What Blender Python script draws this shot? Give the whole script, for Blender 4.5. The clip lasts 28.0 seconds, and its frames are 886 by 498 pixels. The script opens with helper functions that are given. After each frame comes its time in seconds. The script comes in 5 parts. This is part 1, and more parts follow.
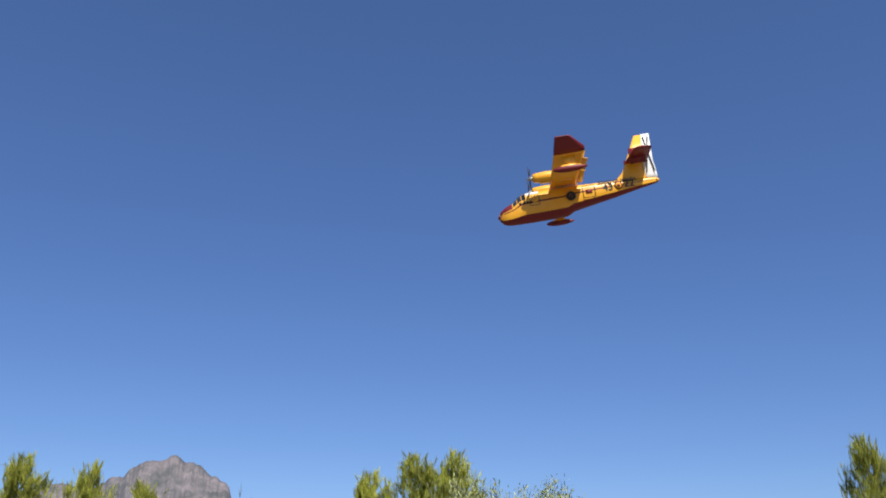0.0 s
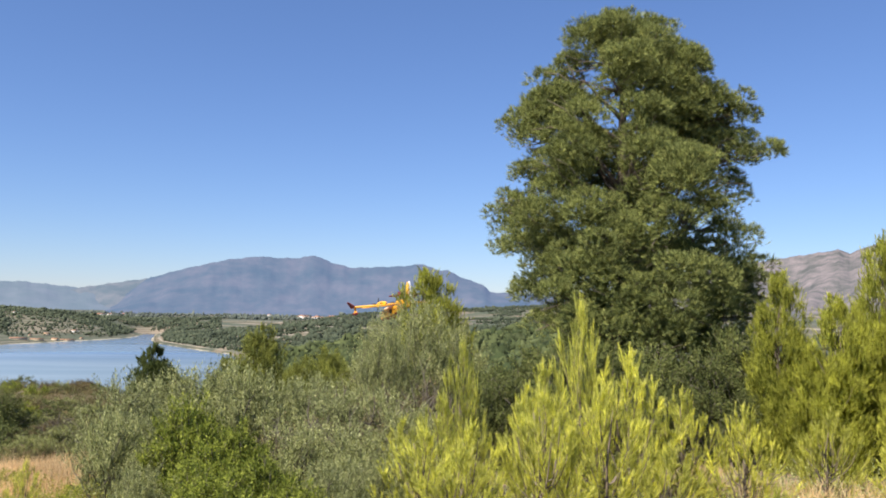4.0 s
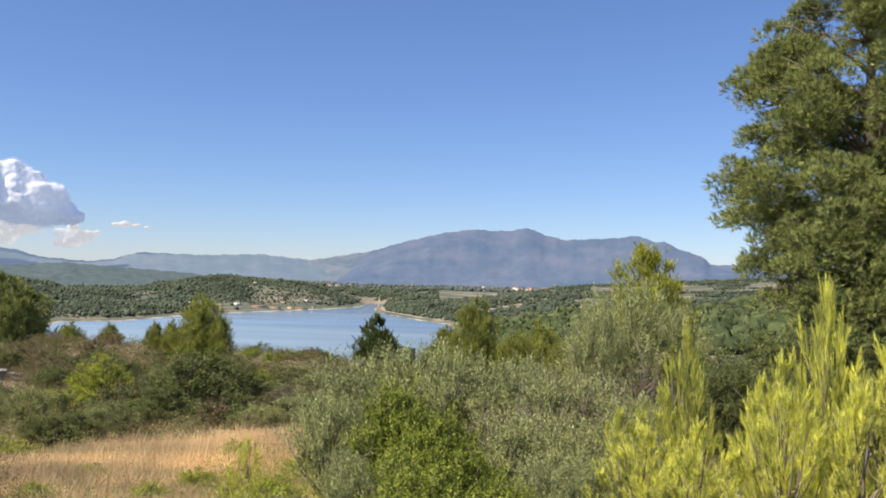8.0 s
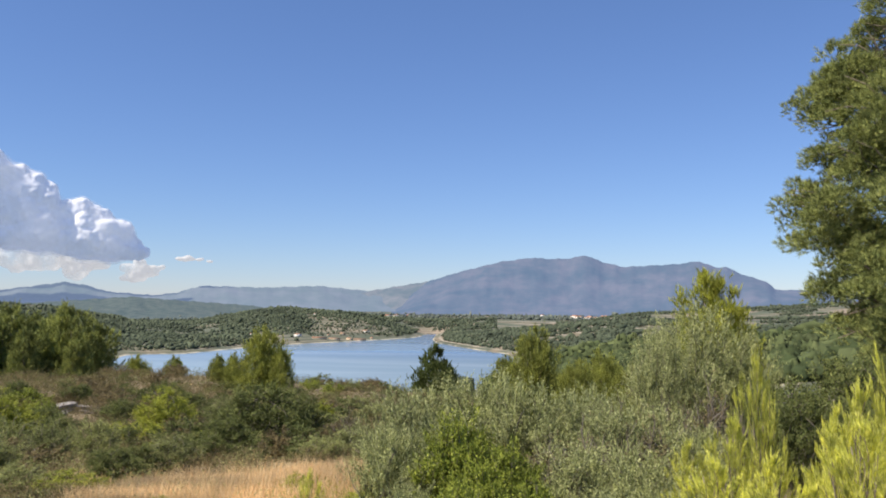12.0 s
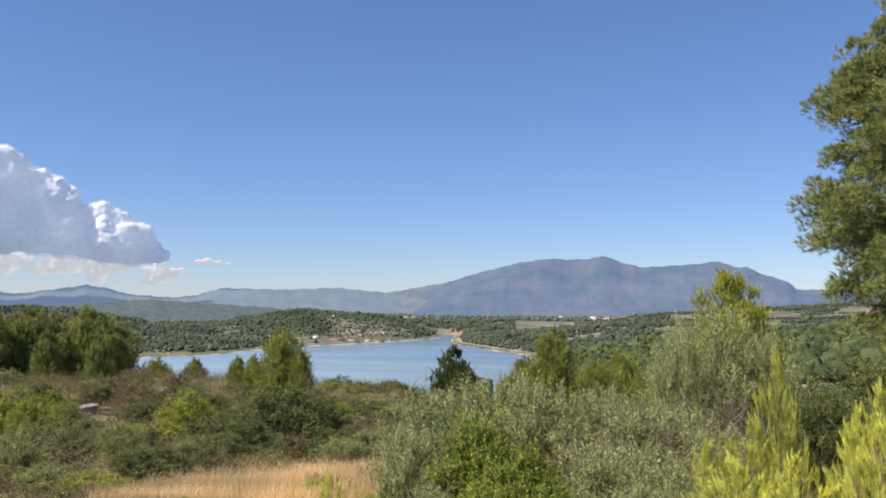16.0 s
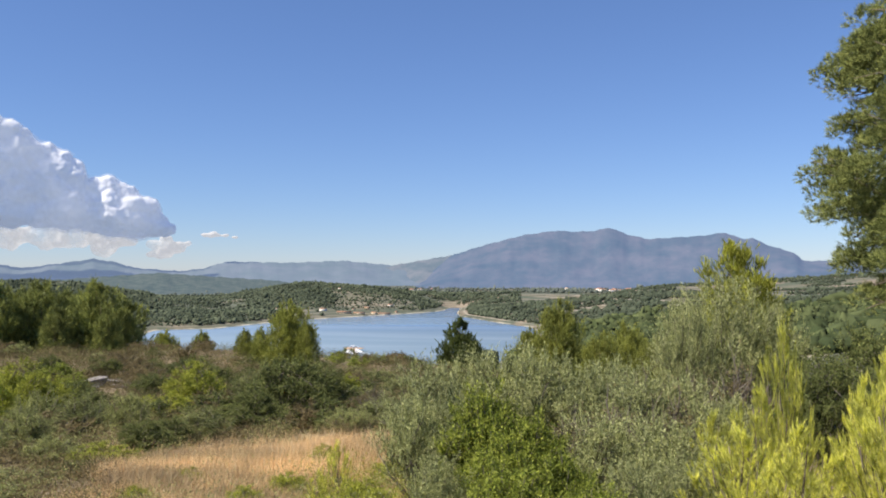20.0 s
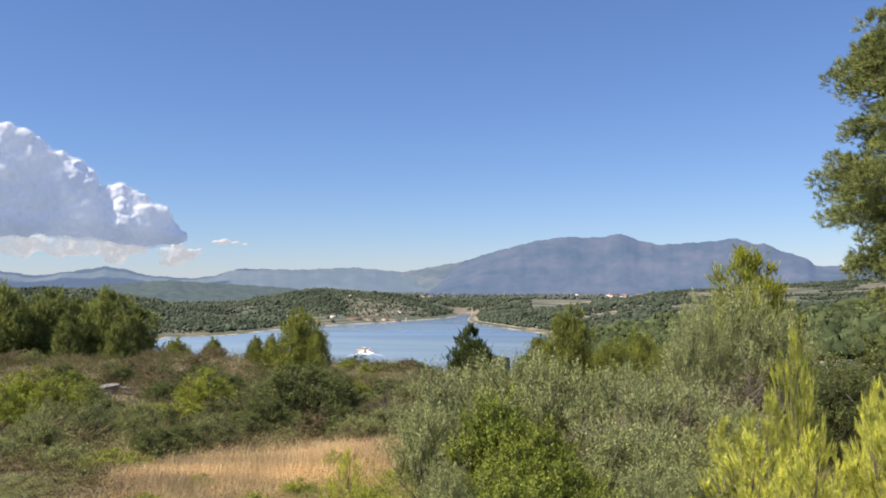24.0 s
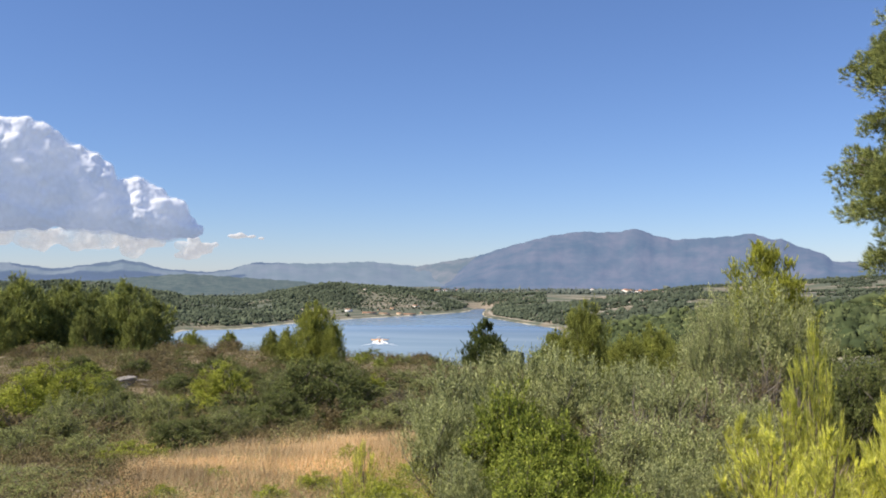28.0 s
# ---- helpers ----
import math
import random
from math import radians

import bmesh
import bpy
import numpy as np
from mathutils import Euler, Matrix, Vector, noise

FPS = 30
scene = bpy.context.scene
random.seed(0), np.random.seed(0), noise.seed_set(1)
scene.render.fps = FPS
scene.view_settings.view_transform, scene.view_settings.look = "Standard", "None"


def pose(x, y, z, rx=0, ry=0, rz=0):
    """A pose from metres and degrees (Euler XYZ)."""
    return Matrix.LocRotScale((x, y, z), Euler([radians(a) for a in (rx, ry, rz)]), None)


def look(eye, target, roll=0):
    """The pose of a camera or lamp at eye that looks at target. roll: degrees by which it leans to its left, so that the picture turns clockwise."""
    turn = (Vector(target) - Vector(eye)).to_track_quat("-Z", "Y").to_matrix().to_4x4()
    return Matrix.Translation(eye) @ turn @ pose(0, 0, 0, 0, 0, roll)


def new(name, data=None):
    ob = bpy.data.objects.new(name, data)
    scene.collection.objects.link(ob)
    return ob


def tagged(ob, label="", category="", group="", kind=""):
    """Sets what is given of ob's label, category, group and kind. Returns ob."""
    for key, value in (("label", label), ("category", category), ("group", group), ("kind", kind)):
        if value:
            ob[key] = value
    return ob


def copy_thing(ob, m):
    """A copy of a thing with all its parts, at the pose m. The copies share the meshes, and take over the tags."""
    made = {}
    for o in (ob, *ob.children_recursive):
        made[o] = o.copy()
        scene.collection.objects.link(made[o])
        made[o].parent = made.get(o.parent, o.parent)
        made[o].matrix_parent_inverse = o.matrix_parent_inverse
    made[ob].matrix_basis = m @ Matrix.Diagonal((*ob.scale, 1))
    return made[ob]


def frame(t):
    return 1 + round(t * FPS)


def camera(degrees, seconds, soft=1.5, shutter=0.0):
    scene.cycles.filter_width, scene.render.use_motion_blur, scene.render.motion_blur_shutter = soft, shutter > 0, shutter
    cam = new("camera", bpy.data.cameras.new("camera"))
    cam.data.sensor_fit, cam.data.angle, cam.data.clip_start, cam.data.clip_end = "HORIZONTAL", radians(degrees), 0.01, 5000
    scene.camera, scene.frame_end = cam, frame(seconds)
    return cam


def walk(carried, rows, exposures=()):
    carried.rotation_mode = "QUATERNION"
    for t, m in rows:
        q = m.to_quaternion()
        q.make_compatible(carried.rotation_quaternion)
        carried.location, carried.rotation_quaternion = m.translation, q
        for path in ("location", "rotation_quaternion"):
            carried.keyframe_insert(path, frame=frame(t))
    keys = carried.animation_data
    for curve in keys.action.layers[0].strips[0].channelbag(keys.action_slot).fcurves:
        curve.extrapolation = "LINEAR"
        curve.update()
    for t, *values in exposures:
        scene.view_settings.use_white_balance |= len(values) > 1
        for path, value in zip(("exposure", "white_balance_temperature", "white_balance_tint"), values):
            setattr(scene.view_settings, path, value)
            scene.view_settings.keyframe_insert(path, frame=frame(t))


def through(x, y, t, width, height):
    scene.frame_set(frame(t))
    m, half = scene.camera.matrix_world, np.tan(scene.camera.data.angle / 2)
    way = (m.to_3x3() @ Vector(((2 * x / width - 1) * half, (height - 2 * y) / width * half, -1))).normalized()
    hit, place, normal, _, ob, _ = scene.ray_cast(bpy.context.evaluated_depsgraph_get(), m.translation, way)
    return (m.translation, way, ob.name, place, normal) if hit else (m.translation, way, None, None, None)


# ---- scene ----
# ================= camera and its way =================
EYE = 97.0  # the eye's height above the lake
cam = camera(55.3, 28.0, soft=1.9)
# seconds, offset x y z from the stand, yaw, pitch, roll
PATH = [
    (0, -0.01, -0.66, -0.07, -67.90, 22.13, -0.39), (0.5, -0.04, -0.65, -0.08, -57.84, 20.55, -1.71), (1, -0.07, -0.62, -0.08, -48.33, 18.33, -2.57),
    (1.5, -0.08, -0.62, -0.08, -39.85, 15.78, -3.05), (2, -0.05, -0.59, -0.08, -32.16, 13.11, -2.90), (2.5, -0.03, -0.55, -0.08, -25.39, 10.42, -2.49),
    (3, -0.03, -0.51, -0.07, -19.62, 7.82, -1.91), (3.5, -0.04, -0.49, -0.09, -14.76, 5.63, -1.55), (4, -0.05, -0.48, -0.09, -10.62, 3.82, -1.08),
    (4.5, -0.04, -0.43, -0.09, -7.19, 2.69, -0.90), (6.5, -0.05, -0.28, -0.12, 1.00, -0.05, -1.36), (7, -0.04, -0.19, -0.13, 2.11, -0.08, -1.41),
    (7.5, -0.02, -0.09, -0.04, 3.08, 0.51, -1.33), (8, -0.00, -0.00, 0.00, 3.74, 1.65, -1.29), (8.5, 0.01, 0.02, 0.01, 4.16, 2.76, -1.36),
    (9, -0.00, 0.03, 0.01, 4.44, 3.45, -1.30), (9.5, -0.01, 0.03, 0.01, 4.73, 3.63, -1.26), (10, -0.01, 0.06, 0.01, 5.14, 3.61, -1.08),
    (10.5, -0.01, 0.06, 0.01, 5.67, 3.56, -0.91), (11, -0.01, 0.03, 0.01, 6.35, 3.58, -0.73), (11.5, -0.02, 0.03, 0.01, 6.99, 3.59, -0.60),
    (12, -0.02, 0.04, 0.01, 7.63, 3.58, -0.49), (12.5, -0.02, 0.03, 0.01, 8.18, 3.54, -0.35), (13, -0.03, 0.01, 0.01, 8.64, 3.52, -0.26),
    (13.5, -0.02, 0.02, 0.01, 9.04, 3.53, -0.29), (15.5, -0.01, 0.01, 0.01, 9.05, 3.65, -0.37), (16, -0.02, 0.01, 0.01, 8.86, 3.66, -0.25),
    (16.5, -0.01, 0.01, 0.01, 8.83, 3.57, -0.14), (17, -0.01, 0.02, 0.01, 8.95, 3.37, -0.02), (17.5, -0.01, 0.02, 0.00, 9.09, 3.12, -0.09),
    (18, -0.01, 0.02, 0.00, 9.22, 2.85, 0.00), (18.5, -0.01, 0.03, 0.00, 9.24, 2.61, 0.01), (19, -0.01, 0.02, -0.00, 9.23, 2.35, -0.04),
    (19.5, -0.01, 0.02, 0.00, 9.22, 2.07, 0.04), (20, -0.02, 0.03, 0.00, 9.25, 1.80, -0.04), (20.5, -0.02, 0.04, -0.00, 9.36, 1.58, -0.08),
    (21, -0.02, 0.03, -0.00, 9.44, 1.44, -0.02), (21.5, -0.02, 0.06, -0.00, 9.51, 1.42, -0.15), (23.5, -0.01, 0.02, 0.01, 9.94, 2.12, 0.15),
    (24, -0.01, 0.02, 0.00, 9.96, 2.24, 0.14), (24.5, -0.01, -0.01, 0.00, 9.94, 2.30, 0.16), (25, -0.00, 0.00, 0.00, 10.00, 2.37, 0.15),
    (25.5, 0.00, 0.02, -0.00, 10.10, 2.36, 0.11), (26, 0.00, 0.03, -0.00, 10.26, 2.25, 0.02), (26.5, -0.01, 0.03, -0.01, 10.46, 2.09, -0.04),
    (27, -0.01, 0.04, -0.01, 10.68, 1.94, -0.10), (27.5, -0.02, 0.04, -0.00, 10.85, 1.87, -0.08), (28, -0.02, 0.03, -0.00, 10.95, 1.86, -0.07),
]
walk(cam, [(t, pose(x, y, EYE + z, 90 + p, r, a)) for t, x, y, z, a, p, r in PATH],
     exposures=[(0, 0.40, 6400, 10), (1, 0.52, 6450, 10), (2, 0.66, 6550, 10), (3, 0.76, 6650, 10), (4, 0.83, 6850, 10), (6.5, 0.84, 7000, 10), (10, 0.76, 6900, 10), (28, 0.72, 6850, 10)])

# ================= world, sun =================
SUN_AZ, SUN_EL = -125.0, 50.0  # degrees clockwise from +y, degrees up


def azel(az, el):
    a, e = radians(az), radians(el)
    return Vector((math.sin(a) * math.cos(e), math.cos(a) * math.cos(e), math.sin(e)))


world = bpy.data.worlds.new("sky")
scene.world = world
world.use_nodes = True
wn, wl = world.node_tree.nodes, world.node_tree.links
sky = wn.new("ShaderNodeTexSky")
sky.sky_type = "NISHITA"
sky.sun_disc = False
sky.sun_elevation, sky.sun_rotation = radians(SUN_EL), radians(SUN_AZ)
sky.altitude, sky.air_density, sky.dust_density, sky.ozone_density = 300, 1.0, 0.05, 6.0
tint = wn.new("ShaderNodeMix")
tint.data_type, tint.blend_type = "RGBA", "MULTIPLY"
tint.inputs[0].default_value, tint.inputs[7].default_value = 1.0, (0.94, 1.0, 1.23, 1)
wl.new(sky.outputs[0], tint.inputs[6])
# a constant blue mixed in evens the sky out between the horizon and the zenith
veil = wn.new("ShaderNodeMix")
veil.data_type, veil.blend_type = "RGBA", "MIX"
veil.inputs[0].default_value, veil.inputs[7].default_value = 0.16, (1.2, 2.6, 6.2, 1)
wl.new(tint.outputs[2], veil.inputs[6])
wl.new(veil.outputs[2], wn["Background"].inputs[0])
wn["Background"].inputs[1].default_value = 0.068
sun = new("sun", bpy.data.lights.new("sun", "SUN"))
sun.data.energy, sun.data.angle, sun.data.color = 5.0, radians(0.53), (1.0, 0.94, 0.84)
sun.matrix_world = look(azel(SUN_AZ, SUN_EL) * 100, (0, 0, 0))


# ================= materials =================
def material(name):
    m = bpy.data.materials.new(name)
    m.use_nodes = True
    n, l = m.node_tree.nodes, m.node_tree.links
    return m, n, l, n["Principled BSDF"]


def ramp(n, stops):
    r = n.new("ShaderNodeValToRGB")
    e = r.color_ramp.elements
    e[0].position, e[0].color = stops[0][0], (*stops[0][1], 1)
    e[1].position, e[1].color = stops[-1][0], (*stops[-1][1], 1)
    for p, c in stops[1:-1]:
        k = e.new(p)
        k.color = (*c, 1)
    return r


def mix(n, l, fac, a, b, mode="MIX"):
    m = n.new("ShaderNodeMix")
    m.data_type, m.blend_type = "RGBA", mode
    for k, v in ((0, fac), (6, a), (7, b)):
        if isinstance(v, bpy.types.NodeSocket):
            l.new(v, m.inputs[k])
        elif k == 0:
            m.inputs[0].default_value = v
        else:
            m.inputs[k].default_value = (*v, 1)
    return m.outputs[2]


def noise_tex(n, l, scale, detail=4, rough=0.55, coord="Object"):
    tc = n.new("ShaderNodeTexCoord")
    t = n.new("ShaderNodeTexNoise")
    t.inputs["Scale"].default_value, t.inputs["Detail"].default_value, t.inputs["Roughness"].default_value = scale, detail, rough
    l.new(tc.outputs[coord], t.inputs["Vector"])
    return t.outputs[0]


def bump(n, l, height, bsdf, strength=0.4, distance=0.02):
    b = n.new("ShaderNodeBump")
    b.inputs["Strength"].default_value, b.inputs["Distance"].default_value = strength, distance
    l.new(height, b.inputs["Height"])
    l.new(b.outputs[0], bsdf.inputs["Normal"])


def leaf_material(name, dark, mid, light, through=0.35, scale=1.4, rough=0.75):
    """Foliage: each leaf its own tone, larger patches of tone, and light that comes through."""
    m, n, l, p = material(name)
    geo = n.new("ShaderNodeNewGeometry")
    r = ramp(n, [(0.0, dark), (0.5, mid), (1.0, light)])
    l.new(geo.outputs["Random Per Island"], r.inputs[0])
    patch = ramp(n, [(0.32, (0.56, 0.58, 0.6)), (0.68, (1.36, 1.34, 1.26))])
    l.new(noise_tex(n, l, scale, 3), patch.inputs[0])
    col = mix(n, l, 1.0, r.outputs[0], patch.outputs[0], "MULTIPLY")
    inf = n.new("ShaderNodeObjectInfo")
    each = ramp(n, [(0.0, (0.85, 0.85, 0.85)), (1.0, (1.12, 1.1, 1.05))])
    l.new(inf.outputs["Random"], each.inputs[0])
    col = mix(n, l, 1.0, col, each.outputs[0], "MULTIPLY")
    l.new(col, p.inputs["Base Color"])
    p.inputs["Roughness"].default_value = rough
    p.inputs["Specular IOR Level"].default_value = 0.12
    tr = n.new("ShaderNodeBsdfTranslucent")
    l.new(col, tr.inputs["Color"])
    ms = n.new("ShaderNodeMixShader")
    ms.inputs[0].default_value = through
    l.new(p.outputs[0], ms.inputs[1])
    l.new(tr.outputs[0], ms.inputs[2])
    l.new(ms.outputs[0], n["Material Output"].inputs["Surface"])
    return m


def plain_material(name, a, b, scale=6.0, rough=0.6, metal=0.0, relief=0.3, distance=0.01):
    m, n, l, p = material(name)
    t = noise_tex(n, l, scale, 6)
    r = ramp(n, [(0.3, a), (0.7, b)])
    l.new(t, r.inputs[0])
    l.new(r.outputs[0], p.inputs["Base Color"])
    p.inputs["Roughness"].default_value, p.inputs["Metallic"].default_value = rough, metal
    if relief:
        bump(n, l, noise_tex(n, l, scale * 5, 4), p, relief, distance)
    return m


PINE = leaf_material("pine_needles", (0.06, 0.086, 0.036), (0.17, 0.203, 0.07), (0.44, 0.46, 0.16), 0.11, 4.5)
YOUNG = leaf_material("young_pine_needles", (0.42, 0.45, 0.07), (0.68, 0.69, 0.15), (0.88, 0.86, 0.32), 0.55, 5.0)
SAPLING = leaf_material("sapling_needles", (0.17, 0.195, 0.032), (0.36, 0.39, 0.062), (0.62, 0.62, 0.14), 0.32, 4.5)
CISTUS = leaf_material("cistus_leaves", (0.135, 0.155, 0.062), (0.235, 0.26, 0.10), (0.39, 0.41, 0.18), 0.28, 4.0)
OLIVE = leaf_material("olive_leaves", (0.14, 0.162, 0.062), (0.275, 0.305, 0.128), (0.51, 0.53, 0.28), 0.24, 5.0)
MASTIC = leaf_material("mastic_leaves", (0.18, 0.215, 0.035), (0.31, 0.34, 0.055), (0.46, 0.48, 0.10), 0.4, 4.5, 0.6)
LENTISC = leaf_material("lentisc_leaves", (0.085, 0.12, 0.022), (0.20, 0.245, 0.042), (0.43, 0.47, 0.095), 0.28, 6.0, 0.5)
MAQUIS = leaf_material("maquis_leaves", (0.08, 0.10, 0.036), (0.125, 0.15, 0.052), (0.185, 0.20, 0.075), 0.25, 3.0)
DRYBUSH = leaf_material("dry_shrub_leaves", (0.12, 0.10, 0.055), (0.19, 0.155, 0.08), (0.27, 0.215, 0.115), 0.25, 2.0)
DARKTREE = leaf_material("dark_tree_leaves", (0.085, 0.115, 0.035), (0.125, 0.16, 0.05), (0.17, 0.205, 0.07), 0.35, 0.5)
FOREST = leaf_material("forest_crowns", (0.075, 0.098, 0.068), (0.098, 0.122, 0.086), (0.128, 0.152, 0.108), 0.35, 0.012, 0.9)
BANKWOOD = leaf_material("bank_wood_crowns", (0.03, 0.043, 0.02), (0.05, 0.066, 0.03), (0.08, 0.098, 0.045), 0.06, 0.02, 0.9)
GRASS = leaf_material("dry_grass", (0.48, 0.325, 0.17), (0.66, 0.48, 0.275), (0.83, 0.675, 0.435), 0.35, 0.9)
# crowns of the farthest woods, haze painted in as a paler, bluish base colour
HAZED_FOREST = leaf_material("hazed_forest_crowns", (0.08, 0.10, 0.092), (0.10, 0.12, 0.11), (0.125, 0.143, 0.13), 0.06, 0.008, 0.95)
CLUMP = leaf_material("clump_needles", (0.10, 0.125, 0.045), (0.22, 0.255, 0.078), (0.41, 0.44, 0.14), 0.28, 0.5)
BARK = plain_material("bark", (0.10, 0.075, 0.055), (0.22, 0.18, 0.14), 9, 0.9, 0, 0.6)
TWIG = plain_material("grey_twigs", (0.09, 0.075, 0.06), (0.20, 0.175, 0.145), 12, 0.9, 0, 0.3)


def ground_material():
    """Dry soil, scrub tints and pale stones near; wooded and terraced land afar; sand along the water."""
    m, n, l, p = material("ground")
    geo = n.new("ShaderNodeNewGeometry")
    fine = noise_tex(n, l, 1.6, 8, 0.65)
    soil = ramp(n, [(0.25, (0.12, 0.09, 0.055)), (0.5, (0.185, 0.14, 0.085)), (0.75, (0.29, 0.23, 0.15))])
    l.new(fine, soil.inputs[0])
    broad = noise_tex(n, l, 0.012, 8, 0.62)
    land = ramp(n, [(0.42, (0.065, 0.08, 0.052)), (0.54, (0.08, 0.09, 0.058)), (0.62, (0.12, 0.11, 0.075)), (0.74, (0.19, 0.155, 0.115))])
    l.new(broad, land.inputs[0])
    cells = n.new("ShaderNodeTexVoronoi")
    cells.inputs["Scale"].default_value = 0.014
    tc = n.new("ShaderNodeTexCoord")
    l.new(tc.outputs["Object"], cells.inputs["Vector"])
    plots = ramp(n, [(0.2, (0.05, 0.06, 0.038)), (0.5, (0.11, 0.10, 0.06)), (0.75, (0.19, 0.145, 0.10)), (0.95, (0.27, 0.235, 0.18))])
    l.new(cells.outputs["Color"], plots.inputs[0])
    sep = n.new("ShaderNodeSeparateXYZ")
    l.new(geo.outputs["Position"], sep.inputs[0])
    # farmed plots and pale terrace walls lie on the eastern bank, where the noise leaves room
    east = n.new("ShaderNodeMapRange")
    east.inputs["From Min"].default_value, east.inputs["From Max"].default_value = -950, -350
    l.new(sep.outputs[0], east.inputs[0])
    room = ramp(n, [(0.40, (0, 0, 0)), (0.56, (1, 1, 1))])
    l.new(noise_tex(n, l, 0.006, 4), room.inputs[0])
    farmed = mix(n, l, 1.0, room.outputs[0], east.outputs[0], "MULTIPLY")
    step = n.new("ShaderNodeMath")
    step.operation, step.inputs[1].default_value = "MULTIPLY", 0.22
    l.new(sep.outputs[2], step.inputs[0])
    edge = n.new("ShaderNodeMath")
    edge.operation = "FRACT"
    l.new(step.outputs[0], edge.inputs[0])
    wall = n.new("ShaderNodeMath")
    wall.operation, wall.inputs[1].default_value = "GREATER_THAN", 0.74
    l.new(edge.outputs[0], wall.inputs[0])
    fields = mix(n, l, wall.outputs[0], plots.outputs[0], (0.27, 0.235, 0.185))
    country = mix(n, l, farmed, land.outputs[0], fields)
    high = n.new("ShaderNodeMapRange")
    high.inputs["From Min"].default_value, high.inputs["From Max"].default_value = 300, 130
    away = n.new("ShaderNodeVectorMath")
    away.operation = "LENGTH"
    l.new(geo.outputs["Position"], away.inputs[0])
    l.new(away.outputs["Value"], high.inputs[0])
    col = mix(n, l, high.outputs[0], country, soil.outputs[0])
    beach = n.new("ShaderNodeMapRange")
    beach.inputs["From Min"].default_value, beach.inputs["From Max"].default_value = 1.5, 0.9
    l.new(sep.outputs[2], beach.inputs[0])
    patchy = ramp(n, [(0.44, (0, 0, 0)), (0.56, (1, 1, 1))])
    l.new(noise_tex(n, l, 0.02, 3), patchy.inputs[0])
    both = mix(n, l, 1.0, beach.outputs[0], patchy.outputs[0], "MULTIPLY")
    col = mix(n, l, both, col, (0.34, 0.31, 0.24))
    l.new(col, p.inputs["Base Color"])
    p.inputs["Roughness"].default_value = 0.95
    bump(n, l, fine, p, 0.6, 0.06)
    return m


def water_material():
    m, n, l, p = material("lake_water")
    tc = n.new("ShaderNodeTexCoord")
    mp = n.new("ShaderNodeMapping")
    mp.inputs["Scale"].default_value = (0.0022, 0.012, 1)
    l.new(tc.outputs["Object"], mp.inputs[0])
    t = n.new("ShaderNodeTexNoise")
    t.inputs["Scale"].default_value, t.inputs["Detail"].default_value = 1.0, 5
    l.new(mp.outputs[0], t.inputs["Vector"])
    r = ramp(n, [(0.3, (0.14, 0.205, 0.275)), (0.7, (0.185, 0.25, 0.32))])
    l.new(t.outputs[0], r.inputs[0])
    l.new(r.outputs[0], p.inputs["Base Color"])
    rr = ramp(n, [(0.35, (0.16, 0.16, 0.16)), (0.65, (0.27, 0.27, 0.27))])
    l.new(t.outputs[0], rr.inputs[0])
    l.new(rr.outputs[0], p.inputs["Roughness"])
    p.inputs["IOR"].default_value = 1.33
    bump(n, l, noise_tex(n, l, 0.25, 4), p, 0.2, 1.0)
    return m


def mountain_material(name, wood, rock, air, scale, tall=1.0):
    """Wooded slopes and bare rock; air is a glow painted in for haze, the daylight that the kilometres of air in front
    of a far backdrop add.
    """
    m, n, l, p = material(name)
    tc = n.new("ShaderNodeTexCoord")
    mp = n.new("ShaderNodeMapping")
    mp.inputs["Scale"].default_value = (scale, scale, scale / tall)
    l.new(tc.outputs["Object"], mp.inputs[0])
    nt = n.new("ShaderNodeTexNoise")
    nt.inputs["Scale"].default_value, nt.inputs["Detail"].default_value, nt.inputs["Roughness"].default_value = 1.0, 9, 0.68
    l.new(mp.outputs[0], nt.inputs["Vector"])
    t = nt.outputs[0]
    r = ramp(n, [(0.38, wood), (0.52, tuple((a + b) / 2 for a, b in zip(wood, rock))), (0.64, rock)])
    l.new(t, r.inputs[0])
    l.new(r.outputs[0], p.inputs["Base Color"])
    p.inputs["Roughness"].default_value = 1.0
    p.inputs["Specular IOR Level"].default_value = 0.0
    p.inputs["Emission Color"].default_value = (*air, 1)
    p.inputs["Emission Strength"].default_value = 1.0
    bump(n, l, noise_tex(n, l, scale * 2.5, 7, 0.65), p, .45, 12)
    return m


# ================= mesh helpers =================
def make_mesh(name, verts, groups, mat, smooth=False):
    """A mesh from an array of points and arrays of faces of three or four corners."""
    me = bpy.data.meshes.new(name)
    verts = np.asarray(verts, dtype=np.float32)
    groups = [np.asarray(g, dtype=np.int32) for g in groups if len(g)]
    me.vertices.add(len(verts))
    me.vertices.foreach_set("co", verts.ravel())
    loops = np.concatenate([g.ravel() for g in groups])
    sizes = np.concatenate([np.full(len(g), g.shape[1], dtype=np.int32) for g in groups])
    me.loops.add(len(loops))
    me.loops.foreach_set("vertex_index", loops)
    me.polygons.add(len(sizes))
    me.polygons.foreach_set("loop_start", np.concatenate([[0], np.cumsum(sizes)[:-1]]).astype(np.int32))
    if smooth:
        me.polygons.foreach_set("use_smooth", np.ones(len(sizes), dtype=bool))
    me.materials.append(mat)
    me.update(calc_edges=True)
    me.validate()
    return me


def part(name, me, parent=None, label="", at=None):
    ob = new(name, me)
    if parent is not None:
        ob.parent = parent
    if at is not None:
        ob.matrix_basis = at
    if label:
        ob["label"] = label
    return ob


